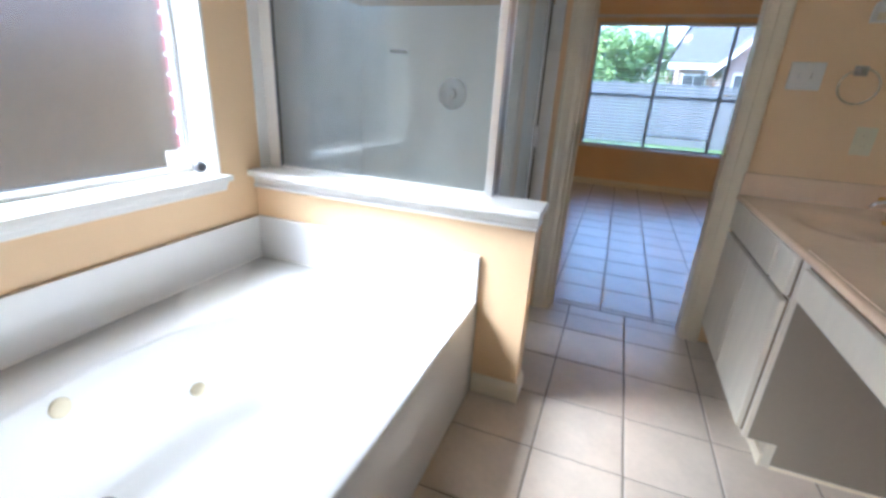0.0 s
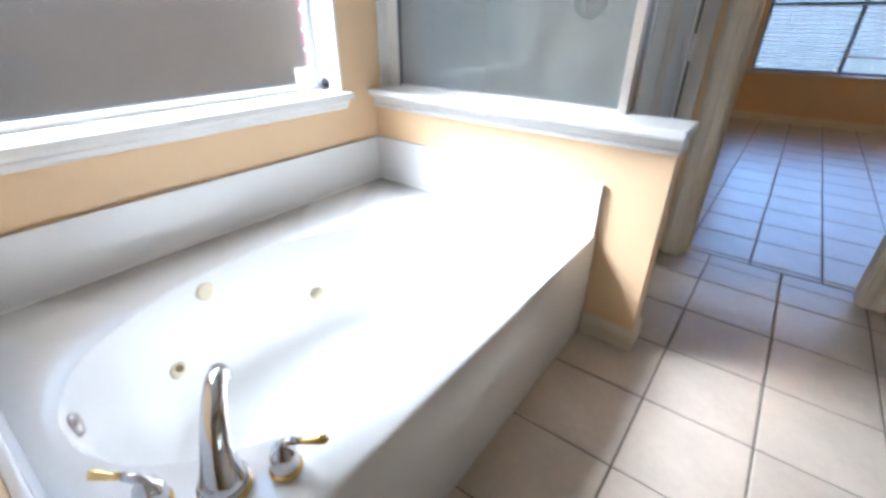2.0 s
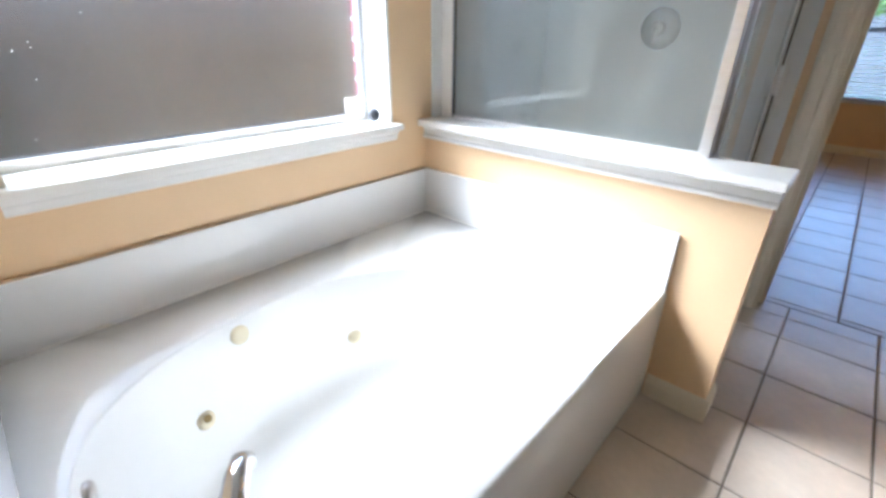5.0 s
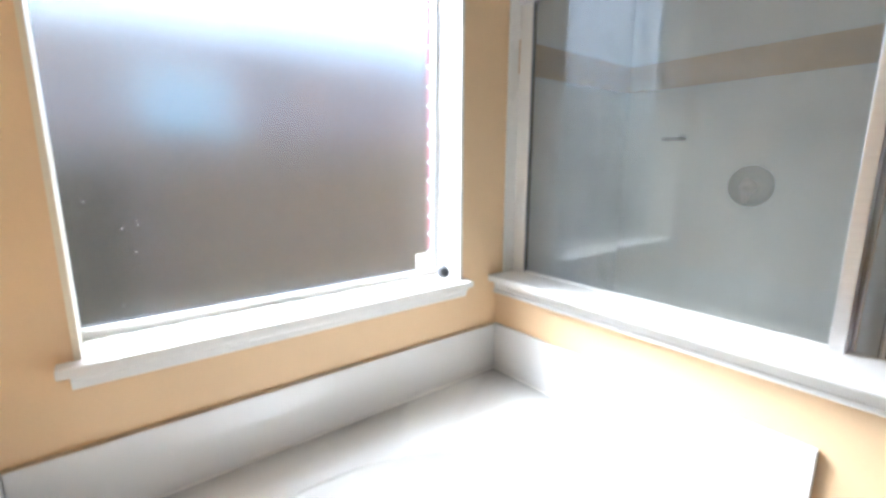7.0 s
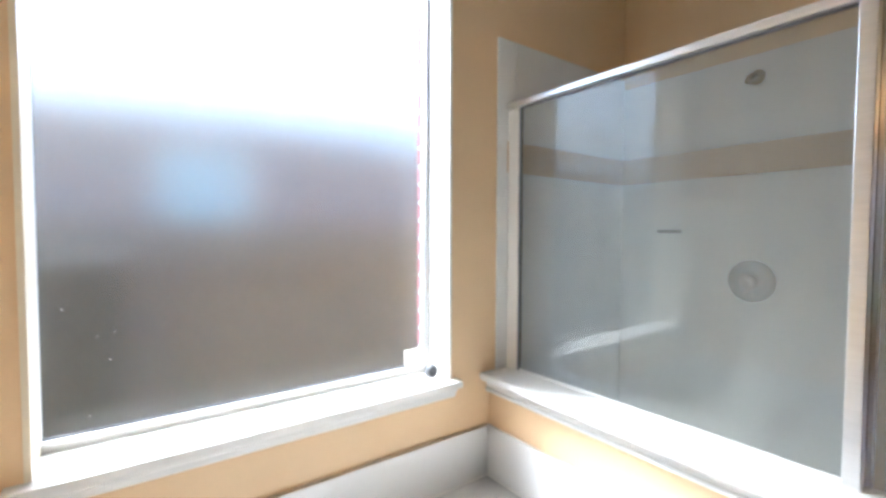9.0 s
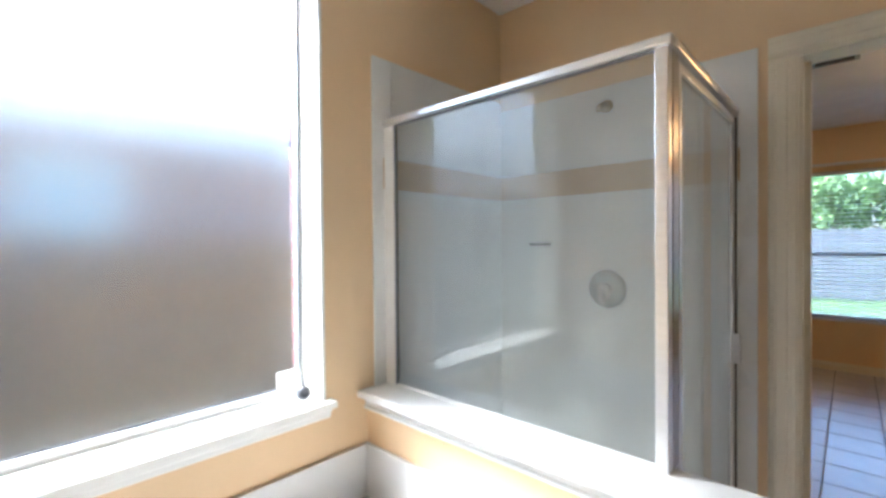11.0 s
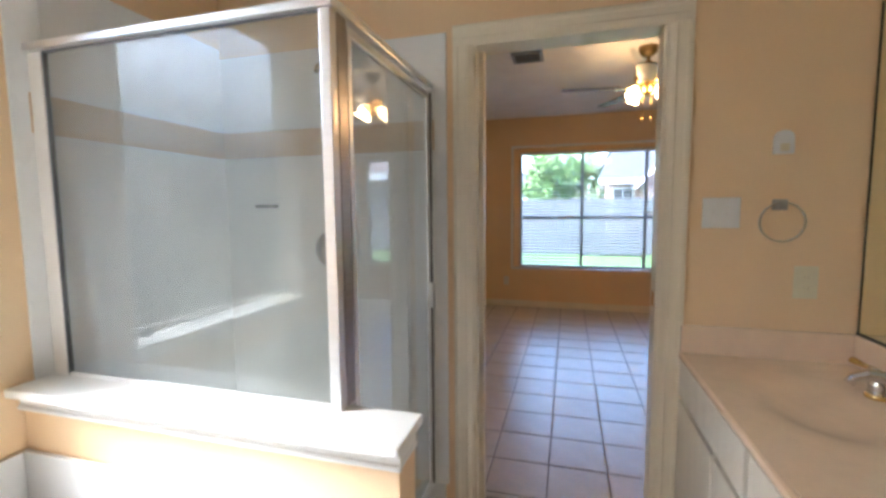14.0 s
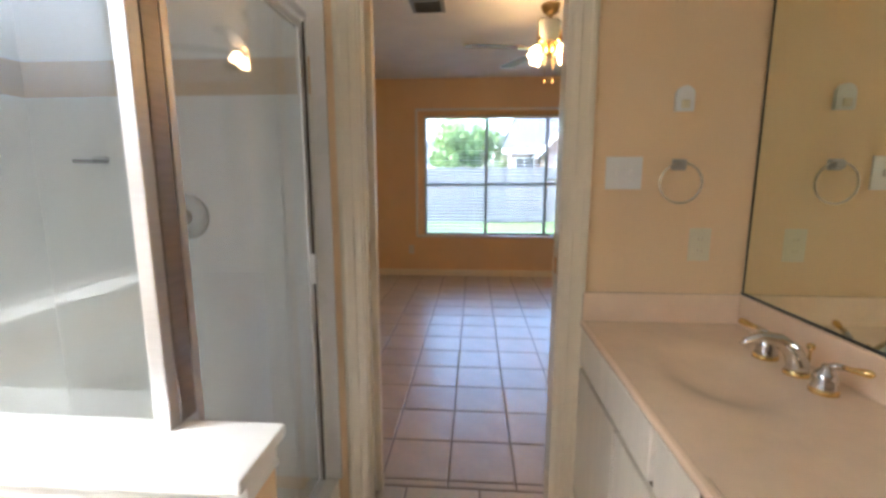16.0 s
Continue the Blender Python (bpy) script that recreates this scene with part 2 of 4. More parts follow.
SHELL = WEST - 0.17
structure("wall_west", wall_with_hole("y", SOUTH, NORTH, 0, CEIL, SHELL + 0.0, WEST, WIN), WALL, "tan painted bathroom wall round the frosted window", "wall")
structure("wall_north", wall_with_hole("x", BED_W, BED_E, 0, CEIL, NORTH, BED_S, (DOOR_L - 0.02, DOOR_R + 0.02, 0, DOOR_TOP + 0.02)), WALL, "tan painted partition with a cased doorway", "wall")
structure("wall_east", one(EAST, EAST + THICK, SOUTH, NORTH, 0, CEIL), WALL, "tan painted wall behind the vanity mirror", "wall")
structure("wall_south", one(SHELL, EAST + THICK, SOUTH - THICK, SOUTH, 0, CEIL), WALL, "plain tan painted end wall of the bathroom", "wall")
structure("wall_tub_end", one(WEST, TUB_X, TUB_S - 0.12, TUB_S, 0, CEIL), WALL, "tan painted partition at the foot of the tub", "wall")
structure("ceiling", one(SHELL, EAST + THICK, SOUTH - THICK, NORTH, CEIL, CEIL + 0.08), CEILING, "white textured bathroom ceiling", "ceiling")
structure("wall_bedroom_north", wall_with_hole("x", BED_W, BED_E, 0, CEIL, BED_N, BED_N + 0.16, BW), WALL, "tan painted bedroom wall round a triple window", "wall")
structure("wall_bedroom_west", one(BED_W - THICK, BED_W, BED_S - THICK, BED_N + 0.16, 0, CEIL), WALL, "plain tan bedroom side wall", "wall")
structure("wall_bedroom_east", one(BED_E, BED_E + THICK, BED_S - THICK, BED_N + 0.16, 0, CEIL), WALL, "plain tan bedroom side wall", "wall")
structure("ceiling_bedroom", one(BED_W, BED_E, BED_S, BED_N, BED_CEIL, BED_CEIL + 0.08), CEILING, "white textured bedroom ceiling", "ceiling")
floor = structure("floor", boxes((WEST, EAST, SOUTH, NORTH, -0.06, -0.004), (DOOR_L - 0.02, DOOR_R + 0.02, NORTH, BED_S, -0.06, -0.004)), GROUT, "beige square ceramic floor tiles with dark grout", "floor")
bed_floor = structure("floor_bedroom", one(BED_W, BED_E, BED_S, BED_N, -0.06, -0.004), GROUT, "beige square ceramic floor tiles running into the bedroom", "floor")

# knee wall and its cap
knee = tagged(thing("knee_wall", (-0.5, 1.84, 0), "low tan painted wall with a white moulded cap", "low wall", kind="structure"))
part("wall_body", one(WEST, 0.15, 1.787, 1.897, 0, 0.80), WALL, knee)
cap = bmesh.new()
box(cap, WEST, 0.168, 1.737, 1.917, CAP_Z - 0.028, CAP_Z, 0.006)
part("cap", cap, SILL, knee, "white painted flat cap board")
mould = bmesh.new()
PROFILE = [(0, 0), (0.022, 0), (0.021, -0.006), (0.011, -0.011), (0.010, -0.036), (0.015, -0.039), (0.018, -0.045), (0.015, -0.052), (0.010, -0.055), (0, -0.055)]
extrude_profile(mould, PROFILE, (WEST, 1.787, CAP_Z - 0.028), (0.158, 1.787, CAP_Z - 0.028), (0, -1, 0))
extrude_profile(mould, [(a * 0.4, b) for a, b in PROFILE], (0.15, 1.787, CAP_Z - 0.028), (0.15, 1.897, CAP_Z - 0.028), (1, 0, 0))
part("moulding", mould, SILL, knee, "white crown moulding under the cap")
BASE = [(0, 0), (0.014, 0), (0.014, 0.055), (0.010, 0.070), (0.004, 0.082), (0, 0.085)]
bb = bmesh.new()
extrude_profile(bb, BASE, (TUB_X + 0.005, 1.787, 0), (0.165, 1.787, 0), (0, -1, 0))
extrude_profile(bb, BASE, (0.15, 1.787, 0), (0.15, 1.90, 0), (1, 0, 0))
part("baseboard", bb, WHITE_TRIM, knee)



# door casing and jamb
casing = thing("door_1", ((DOOR_L + DOOR_R) / 2, NORTH, 0), "cream painted doorway casing with a pocket door slid open", "doorway", kind="structure")
CAS = [(0, 0), (0.085, 0), (0.085, 0.015), (0.078, 0.019), (0.066, 0.020), (0.060, 0.016), (0.034, 0.015), (0.028, 0.018), (0.016, 0.015), (0.008, 0.010), (0, 0.009)]


def casing_side(x, sign, y, out):
    bm = bmesh.new()
    extrude_profile(bm, [(sign * a, b) for a, b in CAS], (x, y, 0), (x, y, DOOR_TOP + 0.0), (1, 0, 0), (0, out, 0))
    return bm


for side_y, out in ((NORTH, -1), (BED_S, 1)):
    part("side_casing", casing_side(DOOR_L - 0.012, -1, side_y, out), WHITE_TRIM, casing)
    part("side_casing", casing_side(DOOR_R + 0.012, 1, side_y, out), WHITE_TRIM, casing)
    bm = bmesh.new()
    extrude_profile(bm, [(b, a) for a, b in CAS], (DOOR_L - 0.097, side_y, DOOR_TOP), (DOOR_R + 0.097, side_y, DOOR_TOP), (0, out, 0), (0, 0, 1))
    part("head_casing", bm, WHITE_TRIM, casing)
part("head_jamb", one(DOOR_L - 0.02, DOOR_R + 0.02, NORTH + 0.001, BED_S - 0.001, DOOR_TOP, DOOR_TOP + 0.02), WHITE_TRIM, casing)
part("side_jamb", one(DOOR_R, DOOR_R + 0.02, NORTH + 0.001, BED_S - 0.001, 0, DOOR_TOP), WHITE_TRIM, casing)
part("split_jamb", boxes((DOOR_L - 0.02, DOOR_L, NORTH + 0.001, NORTH + 0.034, 0, DOOR_TOP), (DOOR_L - 0.02, DOOR_L + 0.018, BED_S - 0.034, BED_S - 0.001, 0, DOOR_TOP)), WHITE_TRIM, casing)
slot = part("door_edge", one(DOOR_L - 0.02, DOOR_L - 0.006, NORTH + 0.038, BED_S - 0.038, 0.012, DOOR_TOP - 0.01, 0.002), SILL, casing, "white edge of the open pocket door")
part("latch_plate", one(DOOR_L - 0.0065, DOOR_L - 0.004, NORTH + 0.045, BED_S - 0.045, 0.93, 1.08, 0.001), BRASS, slot)
part("strike_plate", one(DOOR_R - 0.002, DOOR_R + 0.001, NORTH + 0.04, BED_S - 0.04, 0.97, 1.03), BRASS, casing)

# ---- bathtub ----
tub = thing("bathtub", (-0.55, 1.02, 0), "white oval drop-in whirlpool tub with a moulded deck, empty and dry", "bathtub")
CX, CY, AX, AY = -0.525, 0.890, 0.373, 0.546


def oval(k, sx=1.0, sy=1.0, n=72, power=2.1):
    a = 2 * math.pi * k / n
    c, s = math.cos(a), math.sin(a)
    return CX + AX * sx * math.copysign(abs(c) ** (2 / power), c), CY + AY * sy * math.copysign(abs(s) ** (2 / power), s)


def tub_shell():
    bm = bmesh.new()
    n = 72
    x0, x1, y0, y1 = WEST + 0.003, TUB_X, TUB_S + 0.003, TUB_N
    rings = []
    border = []
    for k in range(n):
        x, y = oval(k, 1, 1)
        dx, dy = x - CX, y - CY
        s = min((x1 - CX) / dx if dx > 1e-6 else 1e9, (x0 - CX) / dx if dx < -1e-6 else 1e9, (y1 - CY) / dy if dy > 1e-6 else 1e9, (y0 - CY) / dy if dy < -1e-6 else 1e9)
        border.append(Vector((CX + dx * s, CY + dy * s, DECK)))
    corners = [(x1, y1), (x0, y1), (x0, y0), (x1, y0)]
    for cx, cy in corners:
        near = min(border, key=lambda p: (p.x - cx) ** 2 + (p.y - cy) ** 2)
        near.x, near.y = cx, cy
    skirt = [Vector((p.x, p.y, 0.0)) for p in border]
    rim = [Vector((p.x, p.y, DECK - 0.012)) for p in border]
    ins = [p + (Vector((CX, CY, DECK)) - p).normalized() * 0.012 for p in border]
    shape = [(1.006, DECK), (1.0, DECK - 0.002), (0.993, DECK - 0.012), (0.968, DECK - 0.07), (0.920, DECK - 0.17), (0.855, DECK - 0.27), (0.77, DECK - 0.335), (0.66, DECK - 0.37), (0.40, DECK - 0.38), (0.08, DECK - 0.382)]
    lists = [skirt, rim, ins] + [[Vector((*oval(k, s, 1 - (1 - s) * 0.72), z)) for k in range(n)] for s, z in shape]
    for lst in lists:
        rings.append([bm.verts.new(p) for p in lst])
    for a, b in zip(rings, rings[1:]):
        for k in range(n):
            bm.faces.new((a[k], a[(k + 1) % n], b[(k + 1) % n], b[k]))
    bm.faces.new(rings[-1])
    return bm


shell = part("shell", tub_shell(), ACRYLIC, tub, smooth=True)
smoothing = shell.modifiers.new("edges", "EDGE_SPLIT")
smoothing.split_angle = radians(50)
SPLASH = 0.615
part("splash_panel", one(WEST + 0.001, WEST + 0.018, TUB_S + 0.018, TUB_N - 0.018, DECK - 0.004, SPLASH, 0.004), ACRYLIC, tub)
part("splash_panel", one(WEST + 0.001, TUB_X - 0.004, TUB_N - 0.017, TUB_N + 0.001, DECK - 0.004, SPLASH, 0.004), ACRYLIC, tub)
part("splash_panel", one(WEST + 0.001, TUB_X - 0.004, TUB_S + 0.001, TUB_S + 0.017, DECK - 0.004, SPLASH, 0.004), ACRYLIC, tub)
part("top_caulk", boxes((WEST + 0.001, WEST + 0.016, TUB_S + 0.018, TUB_N - 0.017, SPLASH - 0.002, SPLASH + 0.0015)), CAULK, tub, "thin brown sealant line")
bead = bmesh.new()
tube(bead, [(WEST + 0.019, TUB_S + 0.02, DECK + 0.002), (WEST + 0.019, TUB_N - 0.02, DECK + 0.002), (TUB_X - 0.01, TUB_N - 0.018, DECK + 0.002)], 0.004, 8)
part("caulk_bead", bead, SILL, tub)


def wall_of_tub(angle, drop):
    """A place on the inner wall and its inward normal."""
    s = float(np.interp(drop, (0.002, 0.012, 0.07, 0.17, 0.27, 0.335), (1.0, 0.993, 0.968, 0.920, 0.855, 0.77)))
    k = angle / 360 * 72
    x, y = oval(k, s, 1 - (1 - s) * 0.72)
    d = Vector((CX - x, (CY - y) * 0.5, 0.10 + 0.9 * max(0, drop - 0.05))).normalized()
    return Vector((x, y, DECK - drop)), d


def jet(angle, drop, size, name, label, core):
    p, d = wall_of_tub(angle, drop)
    j = part(name, lathe(bmesh.new(), p, [(size, -0.01), (size, 0.004), (size * 0.86, 0.009), (size * 0.5, 0.010), (0.001, 0.010)], d, 24), IVORY, tub, label, True)
    if core:
        part("nozzle", lathe(bmesh.new(), p + d * 0.008, [(size * 0.42, 0), (size * 0.42, 0.006), (size * 0.2, 0.003), (0.001, 0.003)], d, 16), OLD_BRASS if core == 2 else IVORY, j, smooth=True)
    return j


jet(191, 0.055, 0.028, "suction_cover", "ivory round plastic suction cover", 0)
jet(153, 0.22, 0.025, "jet", "ivory round plastic jet", 1)
jet(211, 0.215, 0.026, "jet", "ivory round plastic jet with a dark nozzle", 2)
p, d = wall_of_tub(258, 0.055)
d = Vector((0.25, 1.0, 0.02)).normalized()
part("overflow_plate", lathe(bmesh.new(), p, [(0.026, -0.008), (0.026, 0.006), (0.020, 0.012), (0.001, 0.014)], d), STEEL, tub, smooth=True)

# ---- tub faucet ----
filler = thing("tub_faucet", (-0.19, 0.48, DECK), "chrome roman tub filler with brass rings on the deck", "faucet")


def lever(bm_parent, at, toward, scale=1.0):
    """A bell-shaped faucet handle with a brass lever."""
    x, y, z = at
    d = Vector((*toward, 0)).normalized()
    h = part("handle", lathe(bmesh.new(), at, [(0.030 * scale, 0.010), (0.030 * scale, 0.016), (0.026 * scale, 0.026), (0.029 * scale, 0.040 * scale), (0.024 * scale, 0.056 * scale), (0.013 * scale, 0.066 * scale), (0.012 * scale, 0.074 * scale), (0.002, 0.082 * scale)]), CHROME, bm_parent, smooth=True)
    part("brass_ring", lathe(bmesh.new(), at, [(0.034 * scale, 0.0), (0.034 * scale, 0.007), (0.030 * scale, 0.012), (0.02, 0.012)]), BRASS, h, "polished brass ring", True)
    top = Vector(at) + Vector((0, 0, 0.070 * scale))
    part("neck", tube(bmesh.new(), [top - d * 0.004, top + d * 0.014 * scale + Vector((0, 0, 0.008)), top + d * 0.034 * scale + Vector((0, 0, 0.012))], [0.011 * scale, 0.010 * scale, 0.008 * scale]), CHROME, h, smooth=True)
    a = top + d * 0.033 * scale + Vector((0, 0, 0.012))
    part("lever", tube(bmesh.new(), [a, a + d * 0.02 * scale, a + d * 0.045 * scale + Vector((0, 0, 0.003)), a + d * 0.058 * scale + Vector((0, 0, 0.004)), a + d * 0.064 * scale + Vector((0, 0, 0.005))], [0.006 * scale, 0.0075 * scale, 0.0105 * scale, 0.010 * scale, 0.004 * scale]), BRASS, h, "polished brass lever", True)
    return h


lever(filler, (-0.250, 0.388, DECK), (-0.80, -0.60), 0.84)
lever(filler, (-0.138, 0.556, DECK), (0.80, 0.62), 0.84)
inward = Vector((-0.55, 0.42, 0)).normalized()
base = Vector((-0.186, 0.472, DECK))
RISE = [(0.010, 0.0), (0.022, 0.0), (0.034, 0.001), (0.055, 0.006), (0.085, 0.018), (0.115, 0.040), (0.136, 0.070), (0.146, 0.100), (0.144, 0.124), (0.130, 0.138), (0.116, 0.142)]
spout = part("spout", tube(bmesh.new(), [base + Vector((0, 0, h)) + inward * r for h, r in RISE], [0.038, 0.037, 0.0345, 0.029, 0.0245, 0.0215, 0.0195, 0.018, 0.0165, 0.015, 0.014], 22), CHROME, filler, smooth=True)
part("collar", lathe(bmesh.new(), base, [(0.036, 0.012), (0.041, 0.015), (0.041, 0.021), (0.036, 0.025)]), CHROME, spout, smooth=True)
part("brass_ring", lathe(bmesh.new(), base, [(0.043, 0), (0.043, 0.008), (0.039, 0.013), (0.03, 0.013)]), BRASS, spout, "polished brass ring", True)

# ---- bathroom window ----
win = thing("window_1", (-1.29, 1.03, WIN[2]), "frosted privacy window in a deep white reveal", "window", kind="structure")
y0, y1, z0, z1 = WIN
FX = -1.262
# Light put into the colour: sunlit return white, shaded twin cream, same paint.
part("side_return", one(FX, WEST + 0.002, y1 - 0.012, y1 + 0.001, z0, z1), SILL, win)
part("side_return", one(FX, WEST + 0.002, y0 - 0.001, y0 + 0.012, z0, z1), WHITE_TRIM, win)
part("head_return", one(FX, WEST + 0.002, y0 + 0.012, y1 - 0.012, z1 - 0.012, z1 + 0.001), SILL, win)
stool = bmesh.new()
box(stool, FX, WEST + 0.045, y0 - 0.035, y1 + 0.025, z0 - 0.022, z0 + 0.003, 0.005)
part("sill", stool, SILL, win, "white painted window stool")
ap = bmesh.new()
extrude_profile(ap, [(0, 0), (0.026, 0), (0.024, -0.012), (0.016, -0.020), (0.012, -0.036), (0.008, -0.042), (0, -0.042)], (WEST, y0 - 0.012, z0 - 0.022), (WEST, y1 + 0.014, z0 - 0.022), (1, 0, 0))
part("apron_moulding", ap, SILL, win)
fr = part("window_frame", boxes((FX - 0.035, FX, y0, y1, z0, z0 + 0.022), (FX - 0.035, FX, y0, y1, z1 - 0.025, z1), (FX - 0.035, FX, y0, y0 + 0.012, z0 + 0.022, z1 - 0.025), (FX - 0.035, FX, y1 - 0.018, y1, z0 + 0.022, z1 - 0.025), bevel=0.002), SILL, win)
part("gasket", one(FX - 0.0165, FX - 0.013, y0 + 0.012, y1 - 0.026, z0 + 0.030, z0 + 0.036), GREY, fr)
part("frame_bead", boxes((FX - 0.012, FX + 0.006, y1 - 0.024, y1 - 0.019, z0 + 0.022, z1 - 0.025), (FX - 0.012, FX + 0.004, y0 + 0.012, y1 - 0.024, z0 + 0.022, z0 + 0.030)), ALU, fr)
part("frosted_pane", one(FX - 0.022, FX - 0.018, y0 + 0.012, 1.552, z0 + 0.030, z1 - 0.025), FROSTED, fr)
part("clear_edge_pane", one(FX - 0.022, FX - 0.018, 1.5525, y1 - 0.018, z0 + 0.030, z1 - 0.025), TINTED, fr)
part("corner_bracket", one(FX - 0.017, FX - 0.011, 1.492, 1.566, z0 + 0.026, z0 + 0.092, 0.002), PLASTIC, fr, "small white plastic corner clip")
rnd = random.Random(11)
for k in range(16):
    fy, fz = rnd.uniform(0.47, 1.52), rnd.uniform(0.88, 1.55)
    if k < 9:
        fy, fz = rnd.uniform(0.47, 0.72), rnd.uniform(0.87, 1.25)
    rr = rnd.uniform(0.0009, 0.0021)
    part("paint_fleck", lathe(bmesh.new(), (FX - 0.018, fy, fz), [(rr, 0), (rr * 0.8, 0.0008), (0.0004, 0.001)], (1, 0, 0), 7), PLASTIC, fr)
cord = thing("blind_cord", (-1.14, 1.522, 0.866), "white pull cord with a grey knob beside the window", "cord")
for cy in (1.513, 1.535):
    part("strand", tube(bmesh.new(), [(-1.14, cy, z1 - 0.03), (-1.14, cy, 0.95), (-1.14, 1.524, 0.88)], 0.0018, 8), GREY, cord)
part("knob", lathe(bmesh.new(), (-1.14, 1.524, 0.866), [(0.008, -0.022), (0.020, -0.015), (0.026, 0.0), (0.020, 0.012), (0.009, 0.016), (0.006, 0.010)], (1, -0.3, 0.2)), GREY, cord, "round grey knob", True)

# ---- shower ----
sh = thing("shower_surround", (-0.55, 2.30, 0.05), "white moulded shower walls with a beige accent band", "shower", kind="structure")
part("pan", boxes((WEST + 0.01, DOOR_X - 0.05, 1.90, NORTH - 0.01, 0.0, 0.06), bevel=0.004), SURROUND, sh)
part("curb", one(DOOR_X - 0.05, DOOR_X + 0.065, 1.90, NORTH - 0.001, 0.0, 0.115, 0.01), SURROUND, sh, "white rounded shower curb")
part("wall_panel", boxes((WEST, WEST + 0.010, 1.820, 1.917, CAP_Z, 2.139), (WEST, WEST + 0.010, 1.917, NORTH - 0.012, 0.06, 2.139), bevel=0.003), SURROUND, sh)
part("wall_panel", one(WEST, 0.025, NORTH - 0.012, NORTH - 0.001, 0.115, 2.093, 0.003), SURROUND, sh)
part("wall_panel", one(WEST + 0.01, DOOR_X - 0.02, 1.898, 1.904, 0.06, CAP_Z - 0.03), SURROUND, sh)
part("accent_band", one(WEST + 0.0095, WEST + 0.0125, 1.87, NORTH - 0.013, 1.615, 1.74), BAND, sh, "beige glossy band")
part("accent_band", one(WEST + 0.013, -0.03, NORTH - 0.0145, NORTH - 0.0118, 1.615, 1.74), BAND, sh, "beige glossy band")
enc = thing("shower_enclosure", (-0.5, GLASS_Y, CAP_Z), "framed glass shower enclosure standing on the low wall", "shower enclosure")
part("glass_pane", one(WEST + 0.076, DOOR_X - 0.02, GLASS_Y - 0.003, GLASS_Y + 0.003, CAP_Z + 0.012, SHOWER_TOP - 0.02), SHOWER_GLASS, enc)
channel = part("wall_channel", one(WEST + 0.010, WEST + 0.068, GLASS_Y - 0.010, GLASS_Y + 0.014, CAP_Z, SHOWER_TOP - 0.026, 0.004), SILL, enc, "white enamelled wall jamb")
part("gasket", one(WEST + 0.068, WEST + 0.076, GLASS_Y - 0.006, GLASS_Y + 0.010, CAP_Z, SHOWER_TOP - 0.026), GREY, channel)
part("top_gasket", one(WEST + 0.076, DOOR_X - 0.024, GLASS_Y - 0.008, GLASS_Y - 0.003, SHOWER_TOP - 0.032, SHOWER_TOP - 0.026), GREY, channel)
part("sill_channel", one(WEST + 0.076, DOOR_X - 0.02, GLASS_Y - 0.008, GLASS_Y + 0.010, CAP_Z, CAP_Z + 0.010, 0.002), SILL, enc)
part("header_rail", one(WEST + 0.010, DOOR_X + 0.018, GLASS_Y - 0.024, GLASS_Y + 0.016, SHOWER_TOP - 0.026, SHOWER_TOP, 0.006), ALU, enc)
part("corner_post", one(DOOR_X - 0.024, DOOR_X + 0.008, GLASS_Y - 0.016, GLASS_Y + 0.016, CAP_Z, SHOWER_TOP - 0.026, 0.003), ALU, enc)
part("header_rail", one(DOOR_X - 0.020, DOOR_X + 0.020, GLASS_Y + 0.016, NORTH - 0.012, SHOWER_TOP - 0.026, SHOWER_TOP, 0.006), ALU, enc)
part("strike_jamb", one(DOOR_X - 0.018, DOOR_X + 0.016, NORTH - 0.036, NORTH - 0.0115, 0.115, SHOWER_TOP - 0.026, 0.002), ALU, enc)
part("hinge_jamb", one(DOOR_X - 0.016, DOOR_X + 0.010, GLASS_Y + 0.016, GLASS_Y + 0.064, CAP_Z, SHOWER_TOP - 0.026, 0.002), STEEL, enc)
part("strike_gasket", one(DOOR_X - 0.006, DOOR_X + 0.0165, NORTH - 0.0400, NORTH - 0.0362, 0.13, SHOWER_TOP - 0.04), DARKBOX, enc)
part("bottom_rail", one(DOOR_X - 0.014, DOOR_X + 0.014, GLASS_Y + 0.066, NORTH - 0.036, 0.1155, 0.128, 0.002), ALU, enc)
leaf = part("shower_door", boxes((DOOR_X - 0.011, DOOR_X + 0.011, GLASS_Y + 0.067, GLASS_Y + 0.088, 0.13, SHOWER_TOP - 0.04), (DOOR_X - 0.011, DOOR_X + 0.011, NORTH - 0.062, NORTH - 0.040, 0.13, SHOWER_TOP - 0.04), (DOOR_X - 0.011, DOOR_X + 0.011, GLASS_Y + 0.088, NORTH - 0.062, SHOWER_TOP - 0.064, SHOWER_TOP - 0.04), (DOOR_X - 0.011, DOOR_X + 0.011, GLASS_Y + 0.088, NORTH - 0.062, 0.13, 0.155), bevel=0.002), ALU, enc, "chrome framed swing door")
part("glass_pane", one(DOOR_X - 0.003, DOOR_X + 0.003, GLASS_Y + 0.086, NORTH - 0.060, 0.150, SHOWER_TOP - 0.06), SHOWER_GLASS, leaf)
part("door_pull", boxes((DOOR_X + 0.011, DOOR_X + 0.030, NORTH - 0.060, NORTH - 0.048, 0.94, 1.05), (DOOR_X + 0.026, DOOR_X + 0.032, NORTH - 0.075, NORTH - 0.048, 0.94, 1.05), bevel=0.002), ALU, leaf)
VY = NORTH - 0.012
valve = thing("shower_valve", (-0.531, VY, 1.180), "round chrome shower valve on the white surround", "valve")
